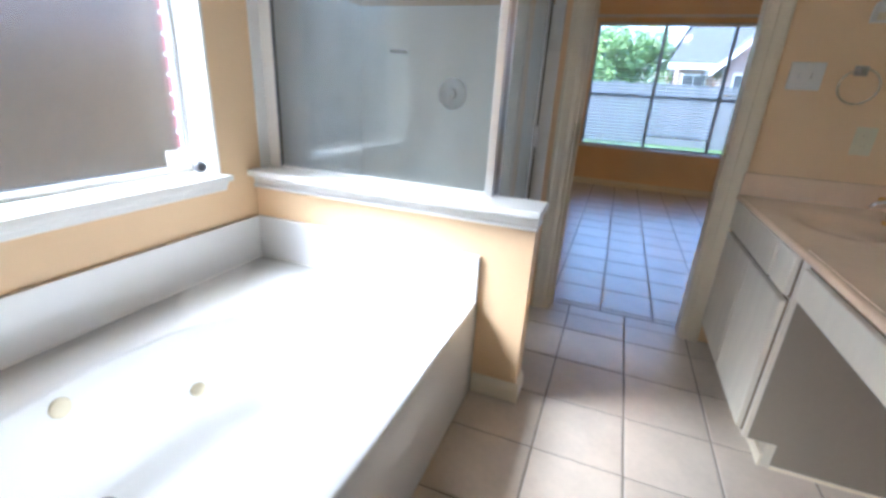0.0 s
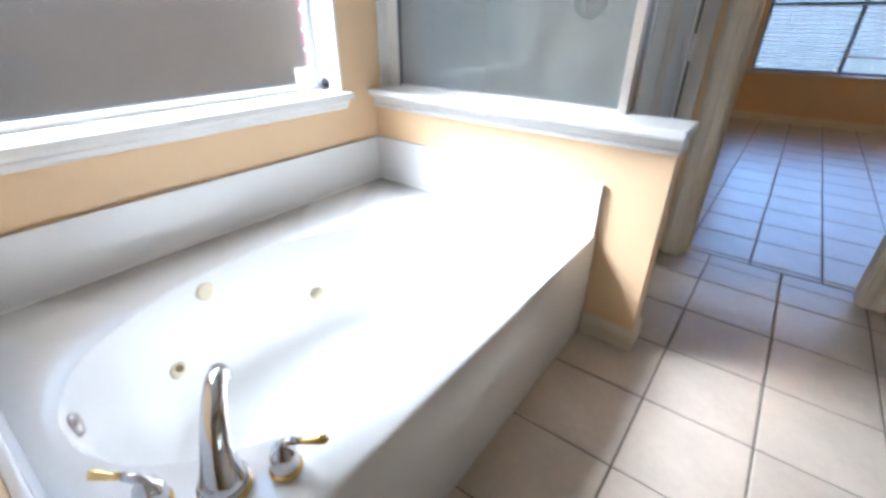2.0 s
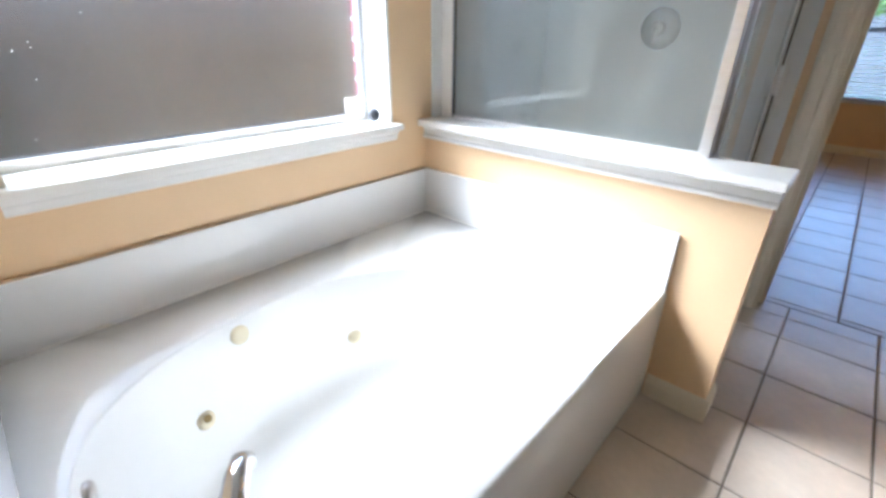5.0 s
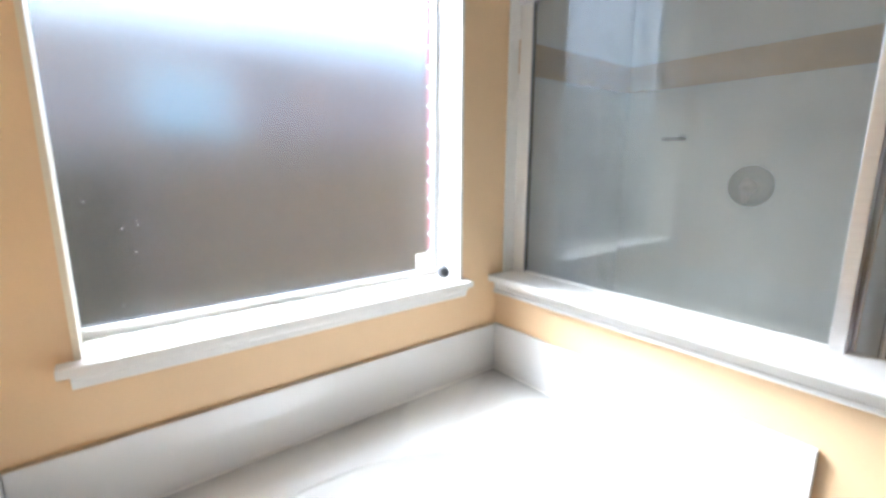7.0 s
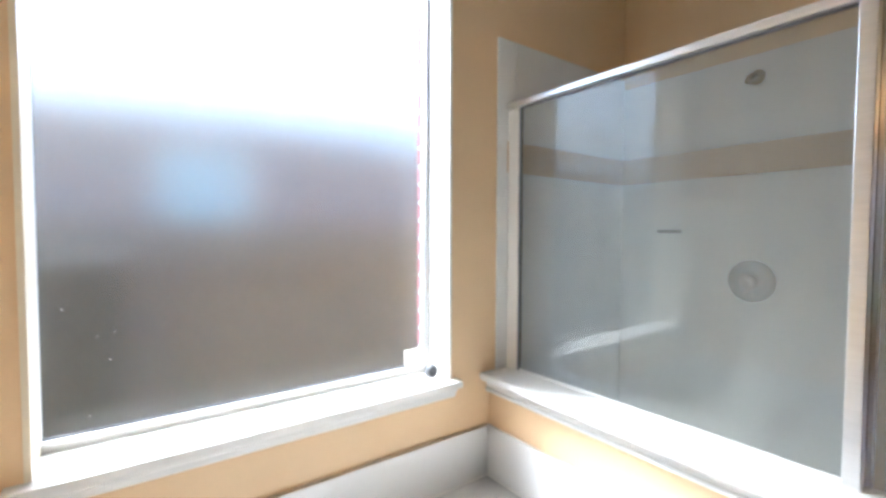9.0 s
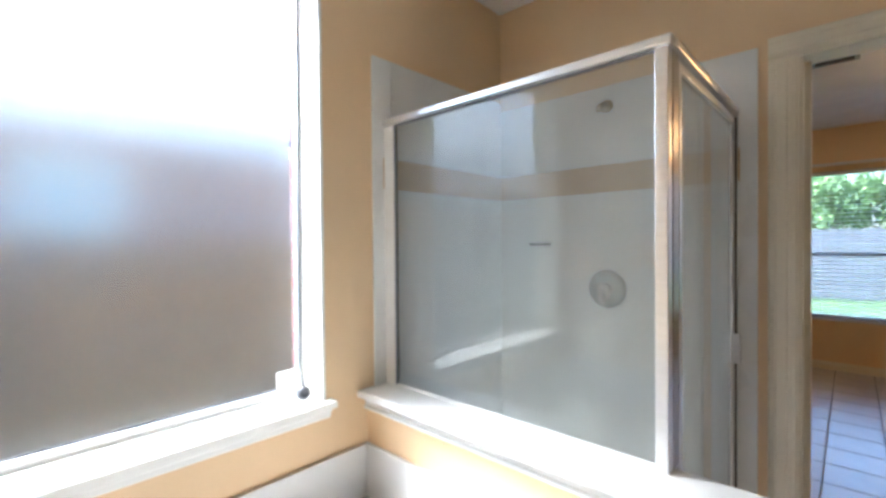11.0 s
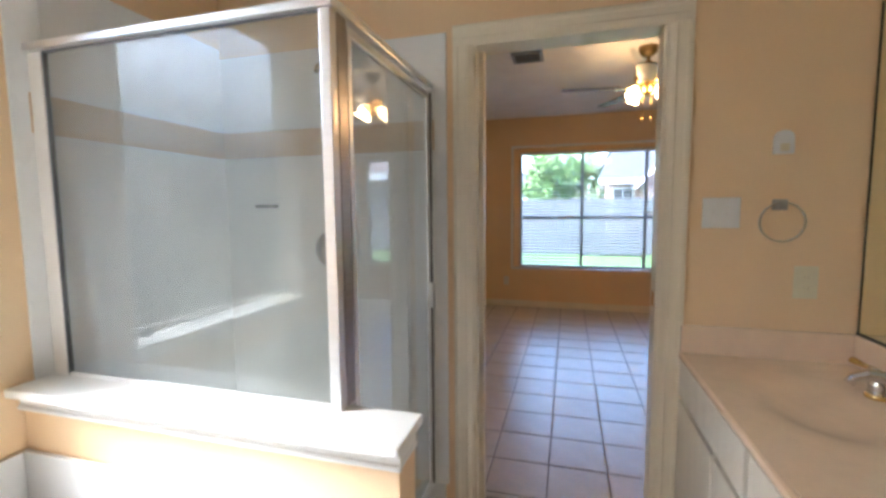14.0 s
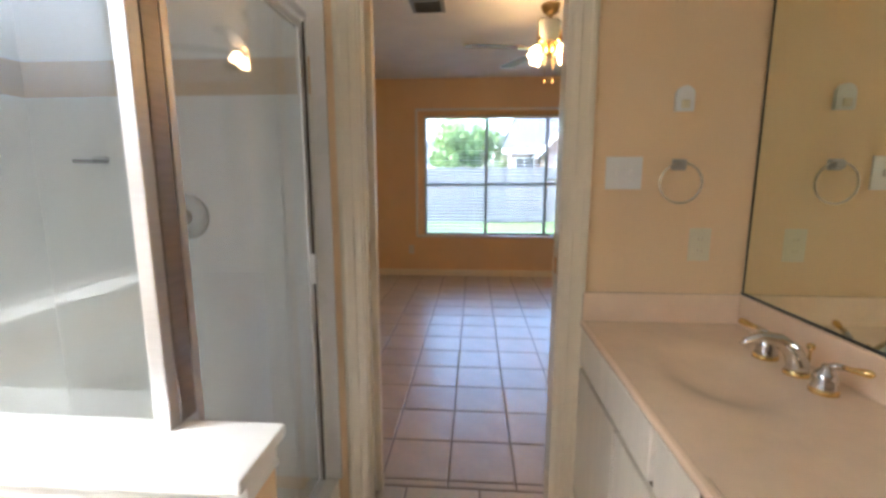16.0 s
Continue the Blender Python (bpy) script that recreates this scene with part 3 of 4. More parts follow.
part("escutcheon", lathe(bmesh.new(), (-0.531, VY, 1.180), [(0.086, 0.0), (0.086, 0.004), (0.078, 0.010), (0.045, 0.015), (0.001, 0.016)], (0, -1, 0), 32), SATIN, valve, smooth=True)
part("handle", lathe(bmesh.new(), (-0.531, VY, 1.180), [(0.030, 0.015), (0.028, 0.045), (0.022, 0.052), (0.001, 0.054)], (0, -1, 0)), STEEL, valve, smooth=True)
part("lever", tube(bmesh.new(), [(-0.531, VY - 0.045, 1.180), (-0.534, VY - 0.050, 1.155), (-0.529, VY - 0.054, 1.125)], [0.014, 0.011, 0.013]), STEEL, valve, smooth=True)
dish = thing("soap_dish", (-0.85, VY, 1.388), "small soap shelf on the white surround, its shade coloured dark grey", "soap dish")
# Tray takes satin nickel's dark grey to stand in for the shade on it.
part("tray", one(-0.890, -0.810, VY - 0.075, VY + 0.001, 1.375, 1.392, 0.006), SATIN, dish)
part("lip", tube(bmesh.new(), [(-0.885, VY, 1.395), (-0.885, VY - 0.07, 1.395), (-0.815, VY - 0.07, 1.395), (-0.815, VY, 1.395)], 0.006, 8), SURROUND, dish, smooth=True)
arm = thing("shower_head_fitting", (-0.532, VY, 2.00), "bare tarnished brass shower arm without a head", "shower arm")
part("flange", lathe(bmesh.new(), (-0.532, VY, 2.00), [(0.030, 0), (0.028, 0.006), (0.012, 0.014), (0.001, 0.015)], (0, -1, 0)), OLD_BRASS, arm, smooth=True)
part("pipe", tube(bmesh.new(), [(-0.532, VY, 2.00), (-0.532, VY - 0.04, 2.00), (-0.532, VY - 0.07, 1.985), (-0.532, VY - 0.085, 1.965)], 0.0125), OLD_BRASS, arm, smooth=True)

# ---- vanity ----
FACE = 0.966
van = thing("vanity_cabinet", (1.2, 2.28, 0), "whitewashed wooden sink cabinet with one wide door and two drawers", "cabinet")
part("body", boxes((FACE, FACE + 0.02, VAN_END + 0.02, NORTH - 0.001, 0.10, COUNTER - 0.032), (FACE, EAST - 0.001, VAN_END, VAN_END + 0.02, 0.10, COUNTER - 0.032), (FACE + 0.02, EAST - 0.001, VAN_END + 0.02, NORTH - 0.001, 0.10, 0.118)), CABINET, van)
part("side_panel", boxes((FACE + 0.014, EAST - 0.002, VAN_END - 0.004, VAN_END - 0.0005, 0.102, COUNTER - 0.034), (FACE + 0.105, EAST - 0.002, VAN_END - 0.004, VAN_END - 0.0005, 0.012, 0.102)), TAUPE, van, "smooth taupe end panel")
part("shoe_moulding", boxes((FACE + 0.105, EAST - 0.002, VAN_END - 0.010, VAN_END - 0.0045, 0.0, 0.014), (FACE + 0.066, FACE + 0.0745, VAN_END - 0.006, NORTH - 0.001, 0.0, 0.05), bevel=0.002), WHITE_TRIM, van)
part("toe_kick", one(FACE + 0.075, EAST - 0.001, VAN_END, NORTH - 0.001, 0.0, 0.10), CABINET, van)


def front(name, ya, yb, za, zb, x=FACE, parent=van):
    f = part(name, one(x - 0.022, x - 0.003, ya, yb, za, zb, 0.004), CABINET, parent)
    part("worn_edge", one(x - 0.0045, x - 0.0004, ya - 0.006, yb + 0.006, za - 0.006, zb + 0.006), WORN, f, "brown wood where the paint has worn off")
    return f


front("drawer_front", 2.032, 2.680, 0.648, 0.782)
front("drawer_front", VAN_END + 0.022, 2.004, 0.648, 0.782)
front("door", 2.275, 2.680, 0.120, 0.628)
front("door", VAN_END + 0.025, 2.262, 0.120, 0.628)
apron = thing("vanity_apron", (1.2, 1.45, 0.66), "whitewashed drawer rail over the knee space", "apron")
part("rail", one(FACE, FACE + 0.02, 0.95, VAN_END - 0.013, 0.66, COUNTER - 0.035, 0.002), CABINET, apron)
front("drawer_front", 1.0, 1.77, 0.672, 0.770, FACE, apron)
van2 = thing("side_cabinet", (1.2, 0.6, 0), "whitewashed wooden cabinet beyond the knee space", "cabinet")
part("body", one(FACE, EAST - 0.001, 0.25, 0.95, 0.10, COUNTER - 0.035, 0.002), CABINET, van2)
part("toe_kick", one(FACE + 0.075, EAST - 0.001, 0.251, 0.949, 0.0, 0.10), CABINET, van2)
front("door", 0.28, 0.92, 0.120, 0.628, FACE, van2)
front("drawer_front", 0.28, 0.92, 0.648, 0.782, FACE, van2)
kb = bmesh.new()
extrude_profile(kb, BASE, (EAST, 0.951, 0), (EAST, VAN_END - 0.001, 0), (-1, 0, 0))
structure("baseboard", kb, WHITE_TRIM, "cream baseboard in the knee space", "baseboard")

top = thing("countertop", (1.2, 1.5, COUNTER), "cream cultured marble top with an integral oval basin", "countertop")
SX, SY, SA, SB = 1.205, 2.266, 0.135, 0.185


def counter_mesh():
    bm = bmesh.new()
    n = 64
    x0, x1, y0, y1 = COUNTER_X + 0.010, EAST - 0.001, 1.83, NORTH - 0.001
    ov = lambda k, s: (SX + SA * s * math.cos(2 * math.pi * k / n), SY + SB * s * math.sin(2 * math.pi * k / n))
    border = []
    for k in range(n):
        x, y = ov(k, 1)
        dx, dy = x - SX, y - SY
        s = min((x1 - SX) / dx if dx > 1e-6 else 1e9, (x0 - SX) / dx if dx < -1e-6 else 1e9, (y1 - SY) / dy if dy > 1e-6 else 1e9, (y0 - SY) / dy if dy < -1e-6 else 1e9)
        border.append(Vector((SX + dx * s, SY + dy * s, COUNTER)))
    for cx, cy in ((x0, y0), (x1, y0), (x0, y1), (x1, y1)):
        p = min(border, key=lambda q: (q.x - cx) ** 2 + (q.y - cy) ** 2)
        p.x, p.y = cx, cy
    shape = [(1.50, 0.0), (1.36, -0.0005), (1.22, -0.002), (1.08, -0.005), (0.94, -0.010), (0.80, -0.016), (0.62, -0.022), (0.40, -0.026), (0.10, -0.028)]
    rings = [[bm.verts.new(p) for p in border]] + [[bm.verts.new((*ov(k, s), COUNTER + z)) for k in range(n)] for s, z in shape]
    for a, b in zip(rings, rings[1:]):
        for k in range(n):
            bm.faces.new((a[k], a[(k + 1) % n], b[(k + 1) % n], b[k]))
    bm.faces.new(rings[-1])
    return bm


basin = part("basin_top", counter_mesh(), MARBLE, top, smooth=True)
part("front_edge", one(COUNTER_X - 0.004, COUNTER_X + 0.018, 0.25, NORTH - 0.001, COUNTER - 0.024, COUNTER + 0.0005, 0.009), MARBLE, top)
part("slab", one(COUNTER_X + 0.018, EAST - 0.001, 0.25, 1.83, COUNTER - 0.03, COUNTER), MARBLE, top)
part("backsplash", one(EAST - 0.020, EAST - 0.001, 0.25, NORTH - 0.02, COUNTER - 0.002, COUNTER + 0.104, 0.004), MARBLE, top)
part("side_splash", one(COUNTER_X + 0.003, EAST - 0.001, NORTH - 0.020, NORTH - 0.001, COUNTER - 0.002, COUNTER + 0.104, 0.004), MARBLE, top)
part("end_sealant", boxes((COUNTER_X - 0.001, COUNTER_X + 0.0028, NORTH - 0.021, NORTH - 0.016, COUNTER - 0.002, COUNTER + 0.103), (COUNTER_X - 0.006, COUNTER_X - 0.002, NORTH - 0.014, NORTH - 0.001, COUNTER - 0.04, COUNTER + 0.012)), CAULK, top)

tap = thing("sink_faucet", (1.35, 2.265, COUNTER), "widespread chrome basin faucet with brass levers", "faucet")
lever(tap, (1.392, 2.374, COUNTER), (-0.35, 1.0), 0.95)
lever(tap, (1.397, 2.166, COUNTER), (0.55, -1.0), 0.9)
sp = part("spout", tube(bmesh.new(), [(1.402, 2.265, COUNTER + 0.008), (1.402, 2.265, COUNTER + 0.032), (1.388, 2.267, COUNTER + 0.064), (1.352, 2.270, COUNTER + 0.092), (1.308, 2.272, COUNTER + 0.098), (1.276, 2.274, COUNTER + 0.086), (1.266, 2.275, COUNTER + 0.070)], [0.027, 0.026, 0.022, 0.018, 0.015, 0.013, 0.012], 18), CHROME, tap, smooth=True)
part("brass_ring", lathe(bmesh.new(), (1.402, 2.265, COUNTER), [(0.030, 0), (0.030, 0.006), (0.026, 0.010), (0.02, 0.010)]), BRASS, sp, smooth=True)
part("lift_knob", lathe(bmesh.new(), (1.430, 2.265, COUNTER + 0.02), [(0.003, 0), (0.003, 0.045), (0.006, 0.048), (0.010, 0.055), (0.008, 0.063), (0.002, 0.066)]), BRASS, sp, smooth=True)
mir = thing("wall_mirror", (EAST, 1.5, 1.4), "large frameless wall mirror with dark worn edges", "mirror")
part("glass", one(EAST - 0.006, EAST - 0.001, 0.25, NORTH - 0.012, COUNTER + 0.107, 2.02), MIRROR, mir)
part("edge_strip", boxes((EAST - 0.008, EAST - 0.0005, 0.25, NORTH - 0.004, COUNTER + 0.104, COUNTER + 0.112), (EAST - 0.008, EAST - 0.0005, NORTH - 0.0145, NORTH - 0.0095, COUNTER + 0.112, 2.02)), DARKBOX, mir)

# ---- wall fittings ----
sw = thing("light_switch", (1.065, NORTH, 1.34), "white double toggle switch plate", "light switch")
part("plate", one(1.003, 1.127, NORTH - 0.006, NORTH, 1.284, 1.396, 0.003), PLASTIC, sw)
for sx in (1.042, 1.088):
    part("toggle", one(sx - 0.005, sx + 0.005, NORTH - 0.016, NORTH - 0.005, 1.328, 1.352, 0.002), PLASTIC, sw)
    for dz in (-0.032, 0.032):
        part("screw", lathe(bmesh.new(), (sx, NORTH - 0.006, 1.340 + dz), [(0.0035, 0), (0.003, 0.0015), (0.001, 0.0015)], (0, -1, 0), 10), ALU, sw)
out = thing("wall_outlet", (1.34, NORTH, 1.092), "ivory double power outlet above the side splash", "outlet")
part("plate", one(1.303, 1.377, NORTH - 0.005, NORTH, 1.034, 1.150, 0.003), IVORY, out)
for dz in (-0.02, 0.02):
    soc = part("socket", lathe(bmesh.new(), (1.34, NORTH - 0.005, 1.092 + dz), [(0.0165, 0), (0.0165, 0.002), (0.001, 0.002)], (0, -1, 0), 16), IVORY, out)
    part("slot", boxes((1.332, 1.334, NORTH - 0.0078, NORTH - 0.0065, 1.088 + dz, 1.097 + dz), (1.345, 1.347, NORTH - 0.0078, NORTH - 0.0065, 1.088 + dz, 1.096 + dz)), CAULK, soc)
ring = thing("towel_ring", (1.247, NORTH, 1.368), "slim chrome towel ring on a square mount", "towel ring")
part("mount", boxes((1.224, 1.270, NORTH - 0.012, NORTH, 1.349, 1.387), (1.234, 1.260, NORTH - 0.036, NORTH - 0.012, 1.355, 1.381), bevel=0.004), STEEL, ring)
part("ring", tube(bmesh.new(), [(1.249 + 0.069 * math.sin(a), NORTH - 0.026, 1.306 + 0.068 * math.cos(a)) for a in [2 * math.pi * i / 40 for i in range(40)]], 0.0038, 10, True), CHROME, ring, "slim chrome ring", True)
holder = thing("brush_holder", (1.247, NORTH, 1.585), "white arched plastic holder stuck to the wall", "holder")
hb = bmesh.new()
arch = [(-0.030, -0.040), (0.030, -0.040)] + [(0.030 * math.cos(a), 0.012 + 0.030 * math.sin(a)) for a in [math.pi * i / 12 for i in range(13)]]
ends = [[hb.verts.new((1.247 + u, yy, 1.585 + v)) for u, v in arch] for yy in (NORTH, NORTH - 0.016)]
for i in range(len(arch)):
    hb.faces.new((ends[0][i], ends[0][(i + 1) % len(arch)], ends[1][(i + 1) % len(arch)], ends[1][i]))
hb.faces.new(ends[1])
hb.faces.new(ends[0])
hold = part("plate", hb, PLASTIC, holder)
part("socket", one(1.233, 1.259, NORTH - 0.026, NORTH - 0.015, 1.553, 1.580, 0.004), IVORY, hold)


# ---- bedroom ----
bw = thing("window_2", ((BW[0] + BW[1]) / 2, BED_N + 0.08, BW[2]), "triple white-framed bedroom window over the back yard", "window", kind="structure")
x0, x1, z0, z1 = BW
GY = BED_N + 0.10
part("side_return", one(x0 - 0.001, x0 + 0.082, BED_N + 0.070, GY + 0.03, z0, z1), WALL, bw)
part("side_return", one(x1 - 0.082, x1 + 0.001, BED_N + 0.070, GY + 0.03, z0, z1), WALL, bw)
part("head_return", one(x0 + 0.082, x1 - 0.082, BED_N + 0.070, GY + 0.03, z1 - 0.050, z1 + 0.001), WALL, bw)
part("sill", one(x0 - 0.02, x1 + 0.02, BED_N - 0.022, GY, z0 - 0.018, z0 + 0.004, 0.004), SILL, bw, "white painted window stool")
part("edge_trim", boxes((x0 - 0.030, x0, BED_N - 0.012, BED_N, z0, z1), (x1, x1 + 0.030, BED_N - 0.012, BED_N, z0, z1), (x0 - 0.030, x1 + 0.030, BED_N - 0.012, BED_N, z1, z1 + 0.030)), SILL, bw)
MULL = [x0 + 0.082, 0.700, 1.490, x1 - 0.082]
TOP = z1 - 0.050
RAIL = 1.238
for i, (a, b) in enumerate(zip(MULL, MULL[1:])):
    m0, m1 = (0.03 if i == 0 else 0.020), (0.03 if i == 2 else 0.020)
    f = part("window_frame", boxes((a, a + m0, GY, GY + 0.04, z0, TOP), (b - m1, b, GY, GY + 0.04, z0, TOP), (a + m0, b - m1, GY, GY + 0.04, z0, z0 + 0.035), (a + m0, b - m1, GY, GY + 0.04, TOP - 0.03, TOP), (a + m0, b - m1, GY + 0.004, GY + 0.036, RAIL - 0.02, RAIL + 0.02), bevel=0.002), BRONZE, bw)
    part("pane", one(a + m0, b - m1, GY + 0.018, GY + 0.021, RAIL + 0.02, TOP - 0.03), TINTED, f)
    part("pane", one(a + m0, b - m1, GY + 0.018, GY + 0.021, z0 + 0.035, RAIL - 0.02), TINTED, f)


def blind(a, b, bottom):
    th = thing("window_blind", ((a + b) / 2, GY - 0.03, TOP), "white horizontal slatted blind with open slats" if bottom < 1 else "white horizontal slatted blind half raised", "blind", "slatted blinds in the window")
    part("head_rail", one(a, b, GY - 0.056, GY - 0.006, TOP - 0.045, TOP - 0.012, 0.003), BLIND, th)
    part("bottom_rail", one(a, b, GY - 0.052, GY - 0.008, bottom - 0.008, bottom + 0.008, 0.003), BLIND, th)
    first = None
    n = int((TOP - 0.06 - bottom) / 0.043)
    for i in range(n):
        zz = bottom + 0.030 + i * 0.043
        if first is None:
            bm = bmesh.new()
            ang = radians(7)
            rows = []
            for k in range(5):
                u = -0.0235 + 0.047 * k / 4
                dy, dz = u * math.cos(ang), u * math.sin(ang) + 0.0015 * (1 - (2 * k / 4 - 1) ** 2)
                rows.append([bm.verts.new((xx, GY - 0.03 + dy, zz + dz)) for xx in (a, b)])
            for r, s in zip(rows, rows[1:]):
                bm.faces.new((r[0], r[1], s[1], s[0]))
            bmesh.ops.solidify(bm, geom=bm.faces[:], thickness=0.0024)
            first = part("slat", bm, BLIND, th)
            base_z = zz
        else:
            o = new("slat", first.data)
            o.parent = th
            o.location = (0, 0, zz - base_z)
    for u in (0.18, 0.82):
        part("ladder_cord", tube(bmesh.new(), [(a + (b - a) * u, GY - 0.056, bottom), (a + (b - a) * u, GY - 0.056, TOP - 0.04)], 0.001, 6), BLIND, th)


blind(MULL[0] + 0.005, MULL[1] - 0.006, z0 + 0.03)
blind(MULL[1] + 0.006, MULL[2] - 0.006, 0.735)
blind(MULL[2] + 0.006, MULL[3] - 0.005, 1.30)

bb = bmesh.new()
extrude_profile(bb, BASE, (BED_W, BED_N, 0), (BED_E, BED_N, 0), (0, -1, 0))
structure("baseboard_bedroom", bb, WHITE_TRIM, "cream bedroom baseboard", "baseboard")
bo = thing("wall_outlet", (-0.30, BED_N, 0.36), "white double power outlet low on the bedroom wall", "outlet")
part("plate", one(-0.335, -0.265, BED_N - 0.005, BED_N, 0.30, 0.415, 0.002), PLASTIC, bo)
for dz in (-0.02, 0.02):
    part("socket", lathe(bmesh.new(), (-0.30, BED_N - 0.005, 0.358 + dz), [(0.016, 0), (0.016, 0.002), (0.001, 0.002)], (0, -1, 0), 14), IVORY, bo)
VX0, VX1, VY0, VY1 = 0.065, 0.312, 4.46, 4.71
vent = thing("ceiling_vent", ((VX0 + VX1) / 2, (VY0 + VY1) / 2, BED_CEIL), "grey slatted ceiling air vent", "vent")
part("frame", boxes((VX0, VX1, VY0, VY0 + 0.025, BED_CEIL - 0.012, BED_CEIL), (VX0, VX1, VY1 - 0.025, VY1, BED_CEIL - 0.012, BED_CEIL), (VX0, VX0 + 0.025, VY0 + 0.025, VY1 - 0.025, BED_CEIL - 0.012, BED_CEIL), (VX1 - 0.025, VX1, VY0 + 0.025, VY1 - 0.025, BED_CEIL - 0.012, BED_CEIL)), BRONZE, vent)
part("backing", one(VX0 + 0.025, VX1 - 0.025, VY0 + 0.025, VY1 - 0.025, BED_CEIL - 0.003, BED_CEIL - 0.001), BRONZE, vent)
for i in range(10):
    part("slat", box(bmesh.new(), VX0 + 0.026, VX1 - 0.026, VY0 + 0.028 + i * 0.0195, VY0 + 0.043 + i * 0.0195, BED_CEIL - 0.010, BED_CEIL - 0.008, 0, Matrix.Rotation(radians(35), 3, "X")), BRONZE, vent)

# ---- ceiling fan ----
FXC, FYC = 1.095, 4.64
fan = thing("ceiling_fan", (FXC, FYC, BED_CEIL), "brass ceiling fan with dark blades and lit tulip glass shades", "ceiling fan")
at = lambda z: (FXC, FYC, z)
part("canopy", lathe(bmesh.new(), at(BED_CEIL), [(0.030, -0.075), (0.055, -0.055), (0.068, -0.02), (0.070, 0.0)]), OLD_BRASS, fan, smooth=True)
part("downrod", lathe(bmesh.new(), at(BED_CEIL), [(0.013, -0.12), (0.013, -0.07)]), OLD_BRASS, fan, smooth=True)
part("motor", lathe(bmesh.new(), at(2.378), [(0.03, -0.06), (0.075, -0.058), (0.092, -0.045), (0.095, -0.02), (0.085, 0.02), (0.062, 0.06), (0.040, 0.09), (0.018, 0.105)], steps=32), BRASS, fan, smooth=True)
for i in range(5):
    a = radians(189 + 72 * i)
    turn = Matrix.Rotation(a, 4, "Z")
    bm = bmesh.new()
    outline = [(0.20, -0.05), (0.30, -0.062), (0.58, -0.068), (0.635, -0.05), (0.65, 0.0), (0.635, 0.05), (0.58, 0.068), (0.30, 0.062), (0.20, 0.05)]
    sides = [[bm.verts.new((u, v, zz - v * 0.10)) for u, v in outline] for zz in (0.0, 0.006)]
    bm.faces.new(sides[0])
    bm.faces.new(sides[1])
    for k in range(len(outline)):
        bm.faces.new((sides[0][k], sides[0][(k + 1) % 9], sides[1][(k + 1) % 9], sides[1][k]))
    bmesh.ops.transform(bm, matrix=Matrix.Translation(at(2.280)) @ turn, verts=bm.verts)
    blade = part("blade", bm, DARK_WOOD, fan)
    bm = boxes((0.09, 0.24, -0.018, 0.018, -0.008, -0.002), bevel=0.002)
    bmesh.ops.transform(bm, matrix=Matrix.Translation(at(2.280)) @ turn, verts=bm.verts)
    part("blade_iron", bm, BRASS, blade)
part("light_fitter", lathe(bmesh.new(), at(2.342), [(0.01, -0.12), (0.035, -0.115), (0.05, -0.08), (0.045, -0.03), (0.06, 0.0)]), BRASS, fan, smooth=True)
for i in range(4):
    a = radians(35 + 90 * i)
    d = Vector((math.cos(a), math.sin(a), 0))
    c = Vector(at(2.295))
    neck = part("lamp_arm", tube(bmesh.new(), [c + d * 0.03, c + d * 0.07 + Vector((0, 0, 0.015)), c + d * 0.105, c + d * 0.115 - Vector((0, 0, 0.02))], 0.008), BRASS, fan, smooth=True)
    tip = c + d * 0.115 - Vector((0, 0, 0.02))
    way = (d * 0.55 + Vector((0, 0, -1))).normalized()
    part("shade", lathe(bmesh.new(), tip, [(0.016, 0.0), (0.022, 0.008), (0.032, 0.024), (0.037, 0.044), (0.034, 0.064), (0.042, 0.086), (0.039, 0.086), (0.031, 0.064), (0.033, 0.044), (0.028, 0.024), (0.014, 0.008)], way), BULB, neck, "lit frosted tulip glass shade", True)
for sx in (-0.03, 0.03):
    part("pull_chain", tube(bmesh.new(), [(FXC + sx, FYC, 2.225), (FXC + sx, FYC, 2.055)], 0.0015, 6), BRASS, fan)
    part("chain_fob", lathe(bmesh.new(), (FXC + sx, FYC, 2.04), [(0.002, 0.02), (0.008, 0.008), (0.009, -0.004), (0.002, -0.014)], steps=12), BRASS, fan, smooth=True)

# ---- outdoors ----
gb = bmesh.new()
gb.faces.new([gb.verts.new(p) for p in ((-300, -300, GROUND), (300, -300, GROUND), (300, 300, GROUND), (-300, 300, GROUND))])
structure("ground", gb, GRASS, "green mown back yard lawn", "lawn")


